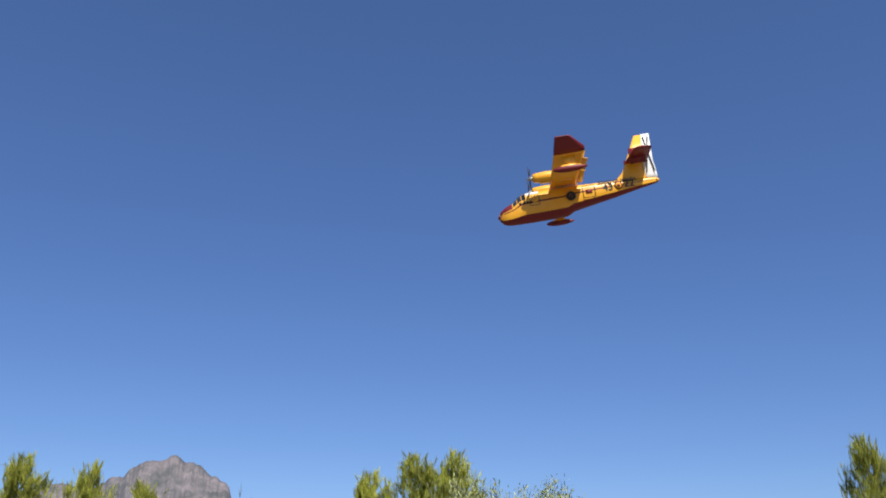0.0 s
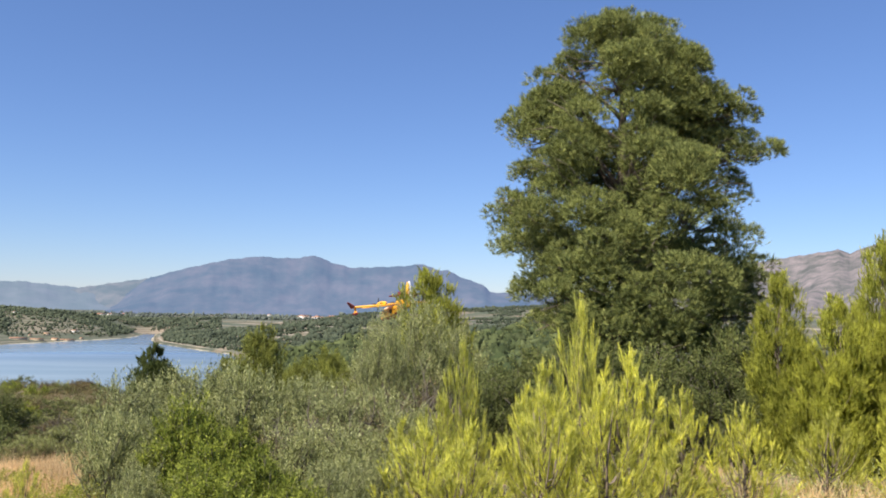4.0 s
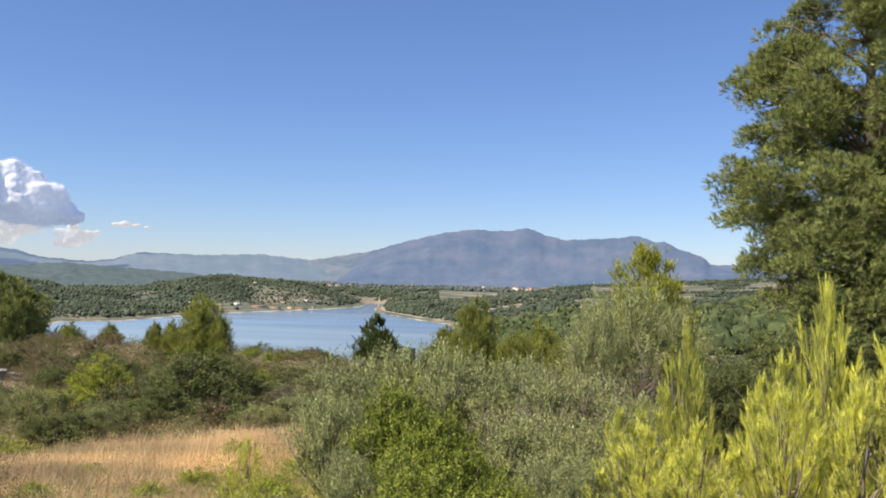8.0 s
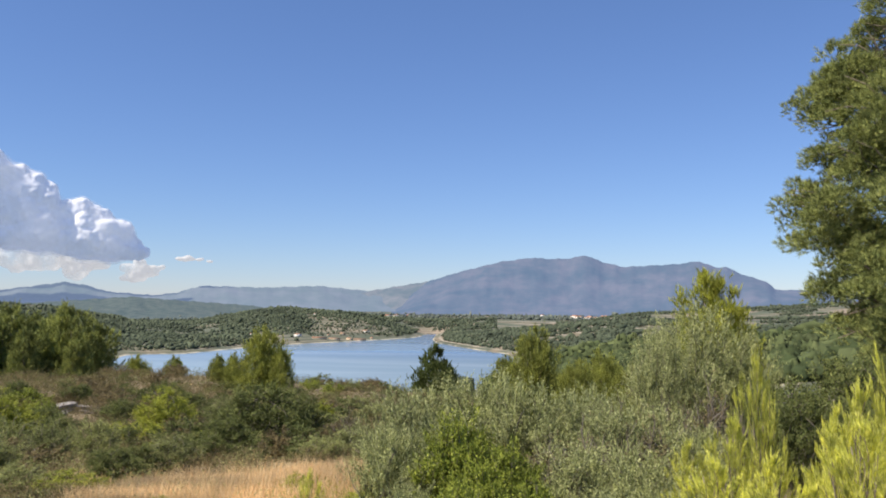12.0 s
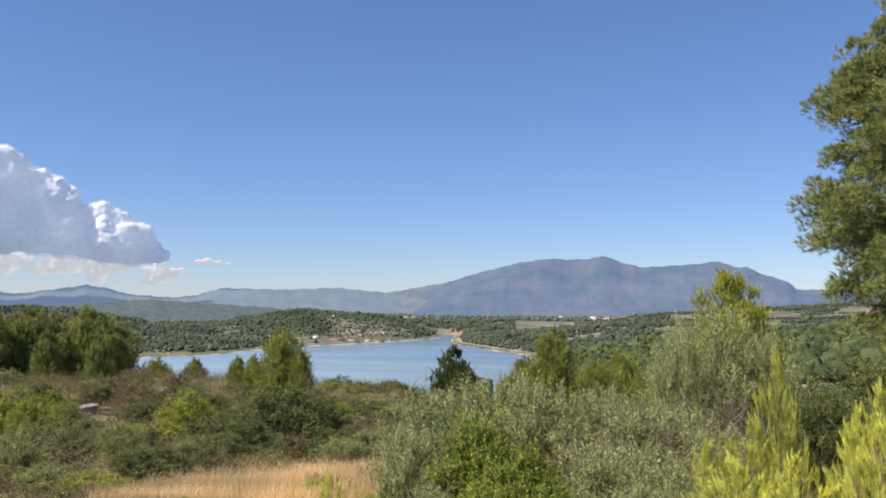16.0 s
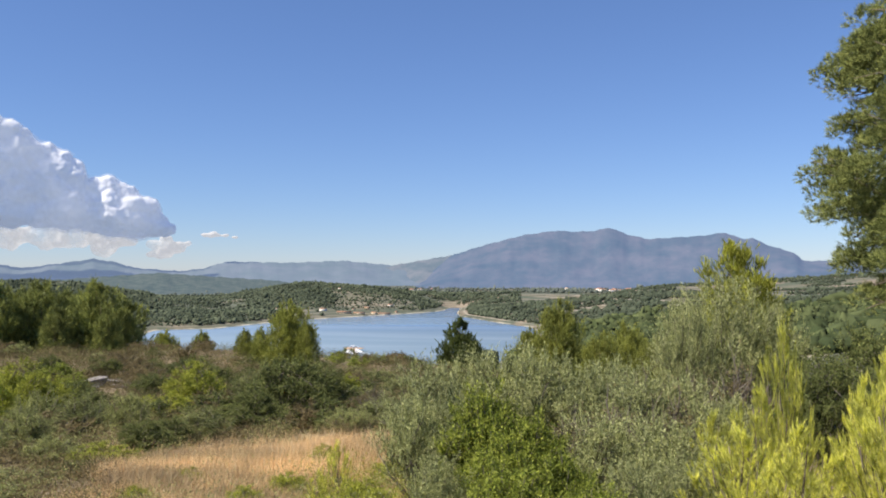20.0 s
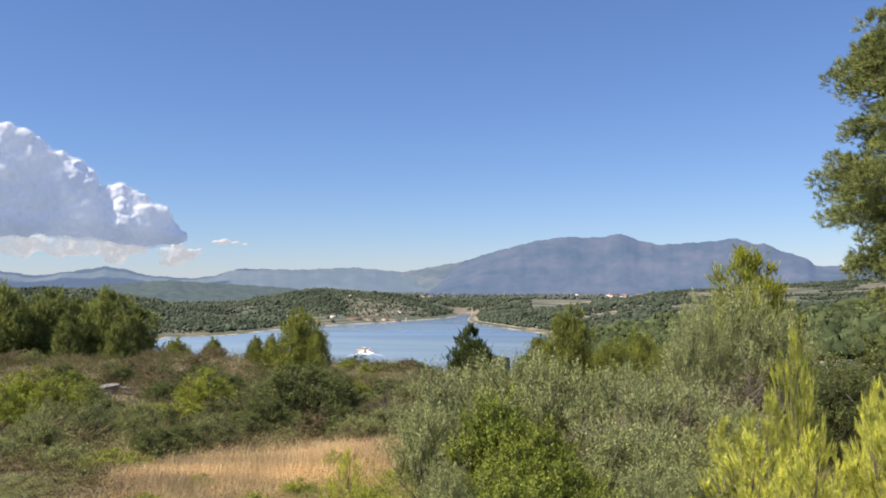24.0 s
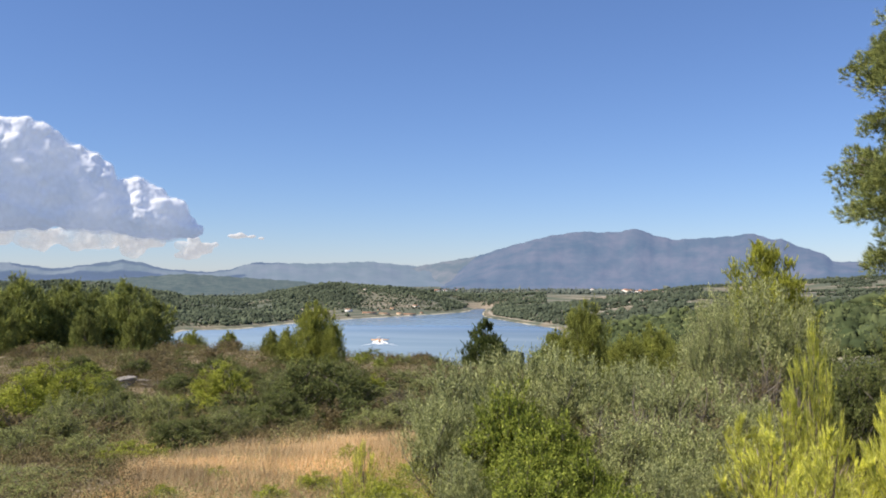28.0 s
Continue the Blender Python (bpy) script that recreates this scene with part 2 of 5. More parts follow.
class Solid:
    """Gathers points and faces of one mesh."""

    def __init__(self):
        self.v, self.f3, self.f4, self.n = [], [], [], 0

    def add(self, v, f):
        v, f = np.asarray(v, float), np.asarray(f, int)
        (self.f3 if f.shape[1] == 3 else self.f4).append(f + self.n)
        self.v.append(v)
        self.n += len(v)
        return self

    def box(self, c, s, turn=None):
        v = np.array([(x, y, z) for x in (-.5, .5) for y in (-.5, .5) for z in (-.5, .5)]) * s
        if turn is not None:
            v = v @ np.array(turn.to_3x3()).T
        return self.add(v + np.asarray(c), [(0, 1, 3, 2), (4, 6, 7, 5), (0, 4, 5, 1), (2, 3, 7, 6), (0, 2, 6, 4), (1, 5, 7, 3)])

    def tube(self, pts, radii, sides=6, caps=True):
        pts = np.asarray(pts, float)
        d = np.gradient(pts, axis=0)
        d /= np.linalg.norm(d, axis=1)[:, None] + 1e-9
        up = np.where(np.abs(d[:, 2:3]) > 0.9, np.array([[1.0, 0, 0]]), np.array([[0, 0, 1.0]]))
        u = np.cross(d, up)
        u /= np.linalg.norm(u, axis=1)[:, None]
        w = np.cross(d, u)
        a = np.linspace(0, 2 * np.pi, sides, endpoint=False)
        ring = u[:, None, :] * np.cos(a)[None, :, None] + w[:, None, :] * np.sin(a)[None, :, None]
        v = (pts[:, None, :] + ring * np.asarray(radii, float)[:, None, None]).reshape(-1, 3)
        k, j = np.meshgrid(np.arange(len(pts) - 1), np.arange(sides), indexing="ij")
        k, j = k.ravel(), j.ravel()
        jn = (j + 1) % sides
        f = np.stack([k * sides + j, (k + 1) * sides + j, (k + 1) * sides + jn, k * sides + jn], 1)
        base = self.n
        self.add(v, f)
        if caps:
            m = len(pts) - 1
            for e, s in ((0, 1), (m, -1)):
                c = len(v) if e == 0 else len(v) + 1
                self.v.append(pts[e][None])
                ring_i = base + e * sides + np.arange(sides)
                nxt = base + e * sides + (np.arange(sides) + 1) % sides
                cc = np.full(sides, self.n)
                self.f3.append(np.stack([cc, ring_i, nxt][::s], 1))
                self.n += 1
        return self

    def done(self, name, mat, smooth=False):
        g = []
        if self.f3:
            g.append(np.concatenate(self.f3))
        if self.f4:
            g.append(np.concatenate(self.f4))
        return make_mesh(name, np.concatenate(self.v), g, mat, smooth)


def unit(v):
    return v / (np.linalg.norm(v, axis=-1, keepdims=True) + 1e-9)


def across(d, rng, face):
    """The way across each blade: at random, or so that the blade faces about the given way."""
    n = len(d)
    if face is None:
        return unit(np.cross(d, rng.normal(size=(n, 3))))
    return unit(np.cross(d, unit(face) + rng.normal(size=(n, 3)) * .28))


def leaves_mesh(name, p, d, length, width, mat, rng, face=None):
    """Narrow diamond leaves from p along d, a little folded."""
    n = len(p)
    d = unit(d)
    u = across(d, rng, face)
    w = np.cross(u, d)
    length, width = np.broadcast_to(length, n)[:, None], np.broadcast_to(width, n)[:, None]
    v = np.stack([p, p + d * length * .5 + u * width * .5 + w * width * .15, p + d * length, p + d * length * .5 - u * width * .5 + w * width * .15], 1)
    return make_mesh(name, v.reshape(-1, 3), [np.arange(4 * n).reshape(n, 4)], mat)


def needles_mesh(name, p, d, length, width, mat, rng, face=None):
    n = len(p)
    d = unit(d)
    u = across(d, rng, face) * (np.broadcast_to(width, n)[:, None] * .5)
    v = np.stack([p - u, p + u, p + d * np.broadcast_to(length, n)[:, None]], 1)
    return make_mesh(name, v.reshape(-1, 3), [np.arange(3 * n).reshape(n, 3)], mat)


def sphere_dirs(rng, n, up=0.0):
    d = rng.normal(size=(n, 3))
    d[:, 2] += up
    return unit(d)


# ================= the land =================
RADII = np.array([0, 6, 12, 25, 60, 110, 250, 500, 900, 1400, 2000, 2800, 3800, 5200.0])
# heights below the eye along the radii, by the way one looks
ALONG = {
    -45: (-1.65, -1.8, -2.4, -3.7, -5.0, -13, -40, -75, -91, -88, -78, -66, -62, -50),
    -25: (-1.65, -1.8, -2.4, -3.7, -5.2, -15, -45, -80, -95, -92, -80, -68, -62, -50),
    -14: (-1.65, -1.8, -2.4, -3.7, -6.0, -16, -45, -80, -95, -95, -90, -74, -66, -52),
    -6: (-1.65, -1.8, -2.4, -3.8, -7.0, -16, -42, -75, -92, -92, -86, -66, -66, -55),
    3: (-1.65, -1.8, -2.4, -3.9, -7.5, -16, -36, -60, -70, -66, -66, -66, -66, -55),
    12: (-1.65, -1.8, -2.3, -3.6, -7.0, -14, -32, -50, -56, -54, -54, -56, -60, -50),
    24: (-1.65, -1.8, -2.3, -3.3, -6.0, -11, -28, -42, -40, -24, -20, -20, -20, -20),
    45: (-1.65, -1.8, -2.2, -3.0, -5.0, -9, -22, -30, -15, 10, 40, 60, 60, 60),
    90: (-1.65, -1.7, -2.0, -2.6, -4.0, -7, -15, -20, 0, 20, 40, 60, 60, 60),
    150: (-1.65, -1.6, -1.5, -1.2, -0.5, 0, 0, 0, 10, 20, 40, 60, 60, 60),
    260: (-1.65, -1.6, -1.5, -1.8, -3.0, -8, -25, -50, -60, -50, -40, -20, 0, 0),
}
# the lake's outline: way and distance
LAKE = [(-34, 900), (-31, 1180), (-29.6, 1376), (-27.9, 1600), (-24.3, 1604), (-21.8, 1729), (-18.9, 1883), (-15.1, 2015), (-10.2, 2243), (-9.3, 2330), (-8.7, 2600),
        (-8.0, 2560), (-8.3, 2200), (-8.1, 2022), (-5.6, 1756), (-3.1, 1589), (-2.6, 1350), (-4.2, 1040), (-7, 860), (-16, 800), (-27, 800)]
# wooded ridges beyond the lake: distance, half width, way and elevation of the crest
RIDGES = [
    (2700, 520, [(-48, -.35), (-37.6, -.4), (-35, -.28), (-32.6, -.5), (-30, -1.0), (-27, -1.5)]),
    (2600, 300, [(-24, -1.3), (-21.8, -.97), (-20, -.64), (-18.5, -.44), (-17, -.5), (-13.2, -.82), (-9.4, -1.3), (-7.5, -1.8)]),
    (2050, 260, [(-7.4, -2.5), (-6.5, -2.35), (-3.7, -1.95), (0, -1.6), (3.7, -1.3), (8, -1.1), (14, -1.0), (22, -1.0)]),
    (2750, 420, [(1, -1.4), (3.5, -.95), (5.2, -.68), (8.5, -.45), (12, -.25), (14.3, -.1), (18, .1), (25, .4)])]


def lake_distance(x, y):
    """Metres from the shore, positive on land."""
    a = np.radians([p[0] for p in LAKE])
    r = np.array([p[1] for p in LAKE], float)
    px, py = r * np.sin(a), r * np.cos(a)
    qx, qy = np.roll(px, -1), np.roll(py, -1)
    best, inside = np.full(x.shape, 1e9), np.zeros(x.shape, bool)
    for ax, ay, bx, by in zip(px, py, qx, qy):
        ex, ey = bx - ax, by - ay
        t = np.clip(((x - ax) * ex + (y - ay) * ey) / (ex * ex + ey * ey), 0, 1)
        best = np.minimum(best, np.hypot(x - ax - t * ex, y - ay - t * ey))
        cross = (ay > y) != (by > y)
        inside ^= cross & (x < ax + (y - ay) / np.where(by == ay, 1e-9, by - ay) * ex)
    return np.where(inside, -best, best)


def waves(x, y, seed, octaves=4):
    """Smooth rolling noise out of sines, about -1 to 1."""
    g = np.random.RandomState(seed)
    s = np.zeros(np.shape(x))
    for o in range(octaves):
        for k in range(4):
            a, ph = g.uniform(0, 2 * np.pi, 2)
            f = 2 ** o * g.uniform(.7, 1.3)
            s = s + np.sin((x * np.cos(a) + y * np.sin(a)) * f + ph) / 2 ** o / 3.2
    return s


def height(x, y):
    x, y = np.asarray(x, float), np.asarray(y, float)
    r = np.hypot(x, y)
    a = np.degrees(np.arctan2(x, y))
    a = np.where(a < -45, a + 360, a)
    keys = sorted(ALONG)
    cols = np.array([np.interp(np.log(r + 8), np.log(RADII + 8), ALONG[k]) for k in keys] + [np.interp(np.log(r + 8), np.log(RADII + 8), ALONG[-45])])
    ks = np.array(keys + [315.0])
    i = np.clip(np.searchsorted(ks, a, side="right") - 1, 0, len(ks) - 2)
    t = (a - ks[i]) / (ks[i + 1] - ks[i])
    t = t * t * (3 - 2 * t)
    take = lambda j: np.take_along_axis(cols, np.expand_dims(j, 0), 0)[0]
    z = EYE + take(i) * (1 - t) + take(i + 1) * t
    z = z + waves(x / 3.0, y / 3.0, 3) * 0.10 * np.clip(r / 6 - .5, 0, 1)
    z = z + waves(x / 22, y / 22, 4) * 0.45 * np.clip((r - 15) / 30, 0, 1) + waves(x / 160, y / 160, 5) * 4.0 * np.clip((r - 250) / 500, 0, 1) + waves(x / 380, y / 380, 6, 3) * 7.0 * np.clip((r - 900) / 900, 0, 1)
    for far, half, crest in RIDGES:
        ca, ce = np.array(crest).T
        top = EYE + far * np.tan(np.radians(np.interp(a, ca, ce))) + 3 * waves(x / 130, y / 130, int(far), 3)
        side = np.clip(np.minimum(a - ca[0], ca[-1] - a) / 1.5, 0, 1)
        z = np.maximum(z, z + (top - z) * np.exp(-((r - far) / half) ** 2) * side)
    d = lake_distance(x, y)
    shore = np.where(d > 0, 0.2 + d * 0.16, np.maximum(d * 0.2, -4))
    land = np.maximum(z, 0.6 + 0.03 * d)
    k = np.clip(d / 220, 0, 1)
    return np.where(d < 0, shore, np.minimum(land, shore * (1 - k) + np.maximum(land, shore) * k))


def ground_at(az, d):
    x, y = d * math.sin(radians(az)), d * math.cos(radians(az))
    return x, y, float(height(np.array([x]), np.array([y]))[0])


def build_ground():
    az = np.concatenate([np.arange(-48, 100, 0.5), np.arange(100, 312, 4.0)])
    r = np.concatenate([[0.0], np.geomspace(1.5, 4950, 210)])
    A, R = np.meshgrid(np.radians(az), r[1:])
    x, y = R * np.sin(A), R * np.cos(A)
    v = np.stack([x, y, height(x, y)], -1).reshape(-1, 3)
    n, m = len(az), len(r) - 1
    k, j = np.meshgrid(np.arange(m - 1), np.arange(n), indexing="ij")
    k, j = k.ravel(), j.ravel()
    jn = (j + 1) % n
    quads = np.stack([k * n + j, k * n + jn, (k + 1) * n + jn, (k + 1) * n + j], 1)
    v = np.concatenate([v, [[0, 0, EYE - 1.65]]])
    j = np.arange(n)
    tri = np.stack([np.full(n, len(v) - 1), (j + 1) % n, j], 1)
    ob = part("ground", make_mesh("ground", v, [tri, quads], ground_material(), True))
    return tagged(ob, "dry stony hillside falling away to a wooded lake valley", "ground", kind="structure")


def build_lake():
    s = Solid()
    s.box((-420, 1650, -1.0), (2400, 2200, 2.0))
    return tagged(part("water", s.done("water", water_material())), "calm blue reservoir with faint wind streaks", "lake", kind="structure")


def build_mountain(name, outline, foot, crest, back, low, mat, seed, rough, label, step=0.16, crag=0.0, steep=1.25, ribs=0.0):
    """A range seen between its ends: outline is way and elevation of its crest line in degrees."""
    oa, oe = np.array([p[0] for p in outline]), np.array([p[1] for p in outline])
    az = np.arange(oa[0], oa[-1] + step, step)
    el = np.interp(az, oa, oe)
    g = np.random.RandomState(seed)
    ph = g.uniform(0, 6.28, 4)
    el = el + 0.022 * np.sin(az * 5.1 + ph[0]) + 0.014 * np.sin(az * 11.7 + ph[1]) + 0.008 * np.sin(az * 23 + ph[2]) + crag * np.clip((el - 4.2) / 1.5, 0, 1) * waves(az * 3.1, az * 0, seed + 5, 4)
    s = np.concatenate([np.linspace(0, 1, 34), [1.06, 1.2, 1.6]])
    A, S = np.meshgrid(np.radians(az), s)
    E = np.broadcast_to(el, A.shape)
    r = np.where(S <= 1, foot + (crest - foot) * S, crest + (back - crest) * (S - 1) / .6)
    top = EYE + crest * np.tan(np.radians(E))
    prof = np.where(S <= 1, S ** steep, np.clip(1 - (S - 1) * 1.6, 0, 1))
    r = r + ribs * np.clip((E - 3.4) / 1.5, .15, 1) * (np.abs(waves(np.degrees(A) * 6.5, S * 9.0, seed + 7, 5)) - .4) * np.clip((S - .35) * 2.5, 0, 1) * (S < 1)
    x, y = r * np.sin(A), r * np.cos(A)
    gully = waves(np.degrees(A) * .55, S * 2.6, seed + 1, 4) + 0.5 * np.abs(waves(np.degrees(A) * 1.2, S * 5, seed + 2, 4))
    z = low + (top - low) * prof + gully * rough * np.clip(S * (1 - S) * 4, 0, 1) * (S <= 1)
    v = np.stack([x, y, z], -1).reshape(-1, 3)
    m, n = A.shape
    k, j = np.meshgrid(np.arange(m - 1), np.arange(n - 1), indexing="ij")
    k, j = k.ravel(), j.ravel()
    f = np.stack([k * n + j, k * n + j + 1, (k + 1) * n + j + 1, (k + 1) * n + j], 1)
    return tagged(part(name, make_mesh(name, v, [f], mat, True)), label, "mountain", kind="structure")


build_ground()
build_lake()
MASSIF = [(-11.2, -.6), (-10.4, -.1), (-9.7, .5), (-8.9, 1.2), (-8.5, 1.42), (-6.6, 2.02), (-3.8, 2.73), (-1.7, 3.02), (-0.3, 2.94), (0.9, 2.98), (1.9, 3.2), (3.1, 2.72), (4.4, 2.41),
          (6.1, 2.5), (7.8, 2.59), (9.2, 2.78), (10.3, 2.34), (10.8, 2.43), (11.9, 1.89), (13.3, 1.45), (13.8, 0.95), (15.8, 0.9), (20, 0.9), (24, 0.6)]
LEFT = [(-48, 1.2), (-42, 1.0), (-38.4, 0.84), (-35.6, 0.45), (-33.6, 0.74), (-31.7, 1.04), (-30.4, 0.83), (-29.3, 0.48), (-26.6, 0.27), (-25.2, 0.42), (-23.6, 0.91), (-19.5, 0.85), (-16, 1.0), (-13, 0.72), (-9, .4)]
ROCK = [(22, 1.6), (26, 2.2), (29, 2.8), (31.7, 3.25), (35.7, 3.88), (36.3, 3.65), (39.4, 4.85), (42.3, 5.41), (45.6, 6.1), (47.6, 6.5), (48.5, 7.2), (49.6, 7.6), (50.6, 7.85), (51.4, 7.6), (52.4, 7.1), (53.2, 6.6), (54.1, 6.05), (54.3, 5.4), (56.6, 4.5), (60, 3.6), (66, 2.8), (75, 2.4)]
HILL = [(52, 2.6), (54.5, 4.1), (56.6, 4.45), (58.5, 4.95), (59.7, 5.16), (61.4, 4.7), (63.2, 4.31), (65.3, 4.53), (69, 4.3), (75, 3.6), (84, 3.8), (96, 3.2), (110, 3.5)]
# third colour of each mountain material: haze, painted in as the slope's own glow
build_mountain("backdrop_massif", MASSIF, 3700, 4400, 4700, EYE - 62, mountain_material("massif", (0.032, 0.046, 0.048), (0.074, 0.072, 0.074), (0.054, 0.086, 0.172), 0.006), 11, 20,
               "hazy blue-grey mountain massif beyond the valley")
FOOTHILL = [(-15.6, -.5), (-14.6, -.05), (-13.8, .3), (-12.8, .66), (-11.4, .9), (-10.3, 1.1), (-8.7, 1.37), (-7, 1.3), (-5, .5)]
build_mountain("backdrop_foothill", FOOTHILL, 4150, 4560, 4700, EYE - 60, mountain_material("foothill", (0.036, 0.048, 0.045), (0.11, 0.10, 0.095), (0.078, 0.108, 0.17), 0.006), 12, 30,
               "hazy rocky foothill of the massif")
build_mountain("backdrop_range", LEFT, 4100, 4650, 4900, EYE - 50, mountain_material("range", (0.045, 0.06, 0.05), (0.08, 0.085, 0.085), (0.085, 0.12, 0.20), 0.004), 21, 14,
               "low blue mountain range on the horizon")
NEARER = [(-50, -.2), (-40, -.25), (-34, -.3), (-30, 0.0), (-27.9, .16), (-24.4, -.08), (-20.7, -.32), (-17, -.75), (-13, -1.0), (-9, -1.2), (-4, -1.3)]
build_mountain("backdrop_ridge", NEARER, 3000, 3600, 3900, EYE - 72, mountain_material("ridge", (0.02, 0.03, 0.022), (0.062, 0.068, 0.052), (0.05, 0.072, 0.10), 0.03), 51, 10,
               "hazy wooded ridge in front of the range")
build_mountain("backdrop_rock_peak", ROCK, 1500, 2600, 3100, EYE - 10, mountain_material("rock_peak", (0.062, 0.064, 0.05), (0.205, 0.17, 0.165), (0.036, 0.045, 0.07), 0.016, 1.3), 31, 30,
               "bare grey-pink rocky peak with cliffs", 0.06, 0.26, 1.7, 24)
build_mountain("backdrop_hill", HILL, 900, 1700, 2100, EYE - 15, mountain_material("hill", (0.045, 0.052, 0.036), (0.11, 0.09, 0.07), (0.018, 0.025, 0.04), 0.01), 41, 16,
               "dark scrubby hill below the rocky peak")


# ================= plants =================
def thing(name, label, category, group="", kind=""):
    return tagged(new(name), label, category, group, kind)


def bent(rng, a, b, k=6, sag=0.12):
    """A slightly crooked way from a to b."""
    a, b = np.asarray(a, float), np.asarray(b, float)
    t = np.linspace(0, 1, k)[:, None]
    l = np.linalg.norm(b - a)
    side = rng.normal(size=3) * sag * l
    jit = rng.normal(size=(k, 3)) * sag * .18 * l
    jit[0] = 0
    return a + (b - a) * t + side * np.sin(np.pi * t) + jit


# The tall pine: lobes of its crown across, away, up from the trunk's foot, and their radius
PINE_LOBES = [
    (0.0, 0.0, 7.98, .72), (-.5, -.3, 7.38, .75), (.6, -.2, 7.5, .75), (.1, -.6, 7.6, .6), (-1.0, 0, 7.2, .5), (1.05, .1, 7.2, .5), (.95, -.25, 7.0, .7), (.45, .2, 7.7, .6), (1.4, -.2, 6.5, .55), (-1.15, -.3, 6.85, .7), (1.05, -.4, 6.75, .75), (-.1, -.9, 6.75, .8), (-1.8, -.1, 5.95, .62), (-1.0, -1.0, 5.85, .8),
    (.35, -1.2, 5.85, .75), (.95, -.5, 6.0, .65), (2.1, -.1, 6.25, .55), (2.38, .1, 5.55, .55), (-1.5, -.2, 5.2, .6), (-1.1, -1.3, 4.9, .75), (.75, -1.4, 5.0, .85), (2.1, .2, 5.0, .45),
    (-2.1, -.1, 4.4, .55), (-1.95, 0, 3.8, .5), (-1.3, -1.2, 3.9, .75), (-.4, -1.6, 4.05, .7), (.7, -1.5, 3.95, .75), (1.98, -.4, 3.7, .65), (2.28, 0, 3.2, .6), (-1.5, -.4, 3.1, .6),
    (-.9, -1.4, 3.0, .75), (-.1, -1.7, 3.1, .75), (1.1, -1.4, 3.0, .8), (1.9, -.3, 2.5, .7), (-1.1, -.7, 2.3, .6), (-.6, -1.6, 2.2, .7), (.5, -1.6, 2.2, .7), (1.5, -.9, 1.9, .65), (1.9, .1, 1.6, .6),
    (-.9, .9, 6.5, .8), (.8, .9, 6.4, .8), (-.9, 1.1, 5.2, .75), (.8, 1.2, 4.9, .8), (0, 1.6, 5.6, .9), (-.9, 1.1, 3.6, .8), (.8, 1.3, 3.2, .85), (-.2, 1.7, 4.0, .9), (-.9, 1.2, 2.3, .8), (.9, 1.3, 2.0, .8), (1.5, .7, 5.45, .55), (.9, .4, 5.3, .6), (1.3, .3, 5.9, .6), (.2, .3, 4.9, .7), (-.6, .2, 5.6, .7), (1.65, .3, 6.0, .42), (1.75, -.2, 5.6, .4), (1.5, -.3, 4.35, .5), (2.0, .2, 4.3, .32), (2.0, -.5, 3.0, .6), (1.3, .2, 3.6, .7), (0, .2, 3.6, .8), (-.5, 0, 2.6, .8), (.6, 0, 2.6, .8)]


def build_tall_pine(az, d):
    rng = np.random.RandomState(5)
    x, y, z = ground_at(az, d)
    ob = thing("pine_tree", "tall bushy green pine with a dense lobed crown above young pines", "tree")
    ob.matrix_basis = pose(x, y, z - .05, 0, 0, -az)
    trunk = np.array([(0, 0, 0), (.04, 0, 1.2), (-.05, .03, 2.8), (.03, 0, 4.4), (0, 0, 6.0), (0, 0, 7.8)])
    t = Solid().tube(trunk, [.2, .16, .14, .11, .08, .03], 9)
    part("trunk", t.done("trunk", BARK, True), ob, "grey-brown bark")
    T, D, L = [], [], []
    for k, (lx, ly, lz, lr) in enumerate(PINE_LOBES):
        lz, lr = lz + rng.uniform(-.12, .06), lr * 1.06
        hz = max(.9, lz - .55 - .3 * math.hypot(lx, ly))
        start = np.array([np.interp(hz, trunk[:, 2], trunk[:, i]) for i in range(3)])
        start[2] = hz
        s = Solid().tube(bent(rng, start, (lx * .85, ly * .85, lz), 6, .08), np.linspace(.055, .02, 6), 5)
        for q in range(9):
            e = np.array((lx, ly, lz)) + sphere_dirs(rng, 1, .4)[0] * lr * .8
            s.tube(bent(rng, (lx * .7, ly * .7, lz - .1), e, 4, .1), np.linspace(.018, .006, 4), 3, False)
        part("limb", s.done("limb", BARK), ob)
        # small bunches swell out of each lobe, and needles stand out and up from them; the shaded side thins out
        thin = .75 if lx > 1.4 and 2.9 < lz < 5.2 else 1.0
        ways = np.concatenate([sphere_dirs(rng, 7, .35), [(0, 0, 0)]])
        for e in ways:
            r = lr * rng.uniform(.34, .52)
            n = int(210 * thin * (r / .3) ** 2)
            dirs = sphere_dirs(rng, n, .4)
            dirs = dirs[dirs[:, 2] > -.55]
            n = len(dirs)
            rad = r * (.62 + .42 * rng.rand(n)) * (1 + .3 * waves(dirs[:, 0] * 3 + k, dirs[:, 2] * 3, 50 + k, 2))
            T.append(np.array((lx, ly, lz)) + e * lr * .62 + dirs * rad[:, None] * np.array((1.1, 1.1, .8)))
            D.append(unit(dirs * .8 + np.array((0, 0, .5)) + rng.normal(size=(n, 3)) * .3))
            L.append(rng.uniform(.02, .07, n))
    T, D, L = np.concatenate(T), np.concatenate(D), np.concatenate(L)
    part("crown", shoots_mesh("crown", rng, T, D, L, 13, .092, .0075, PINE, 1.0), ob, "dense dark and light green needle brushes")
    return ob


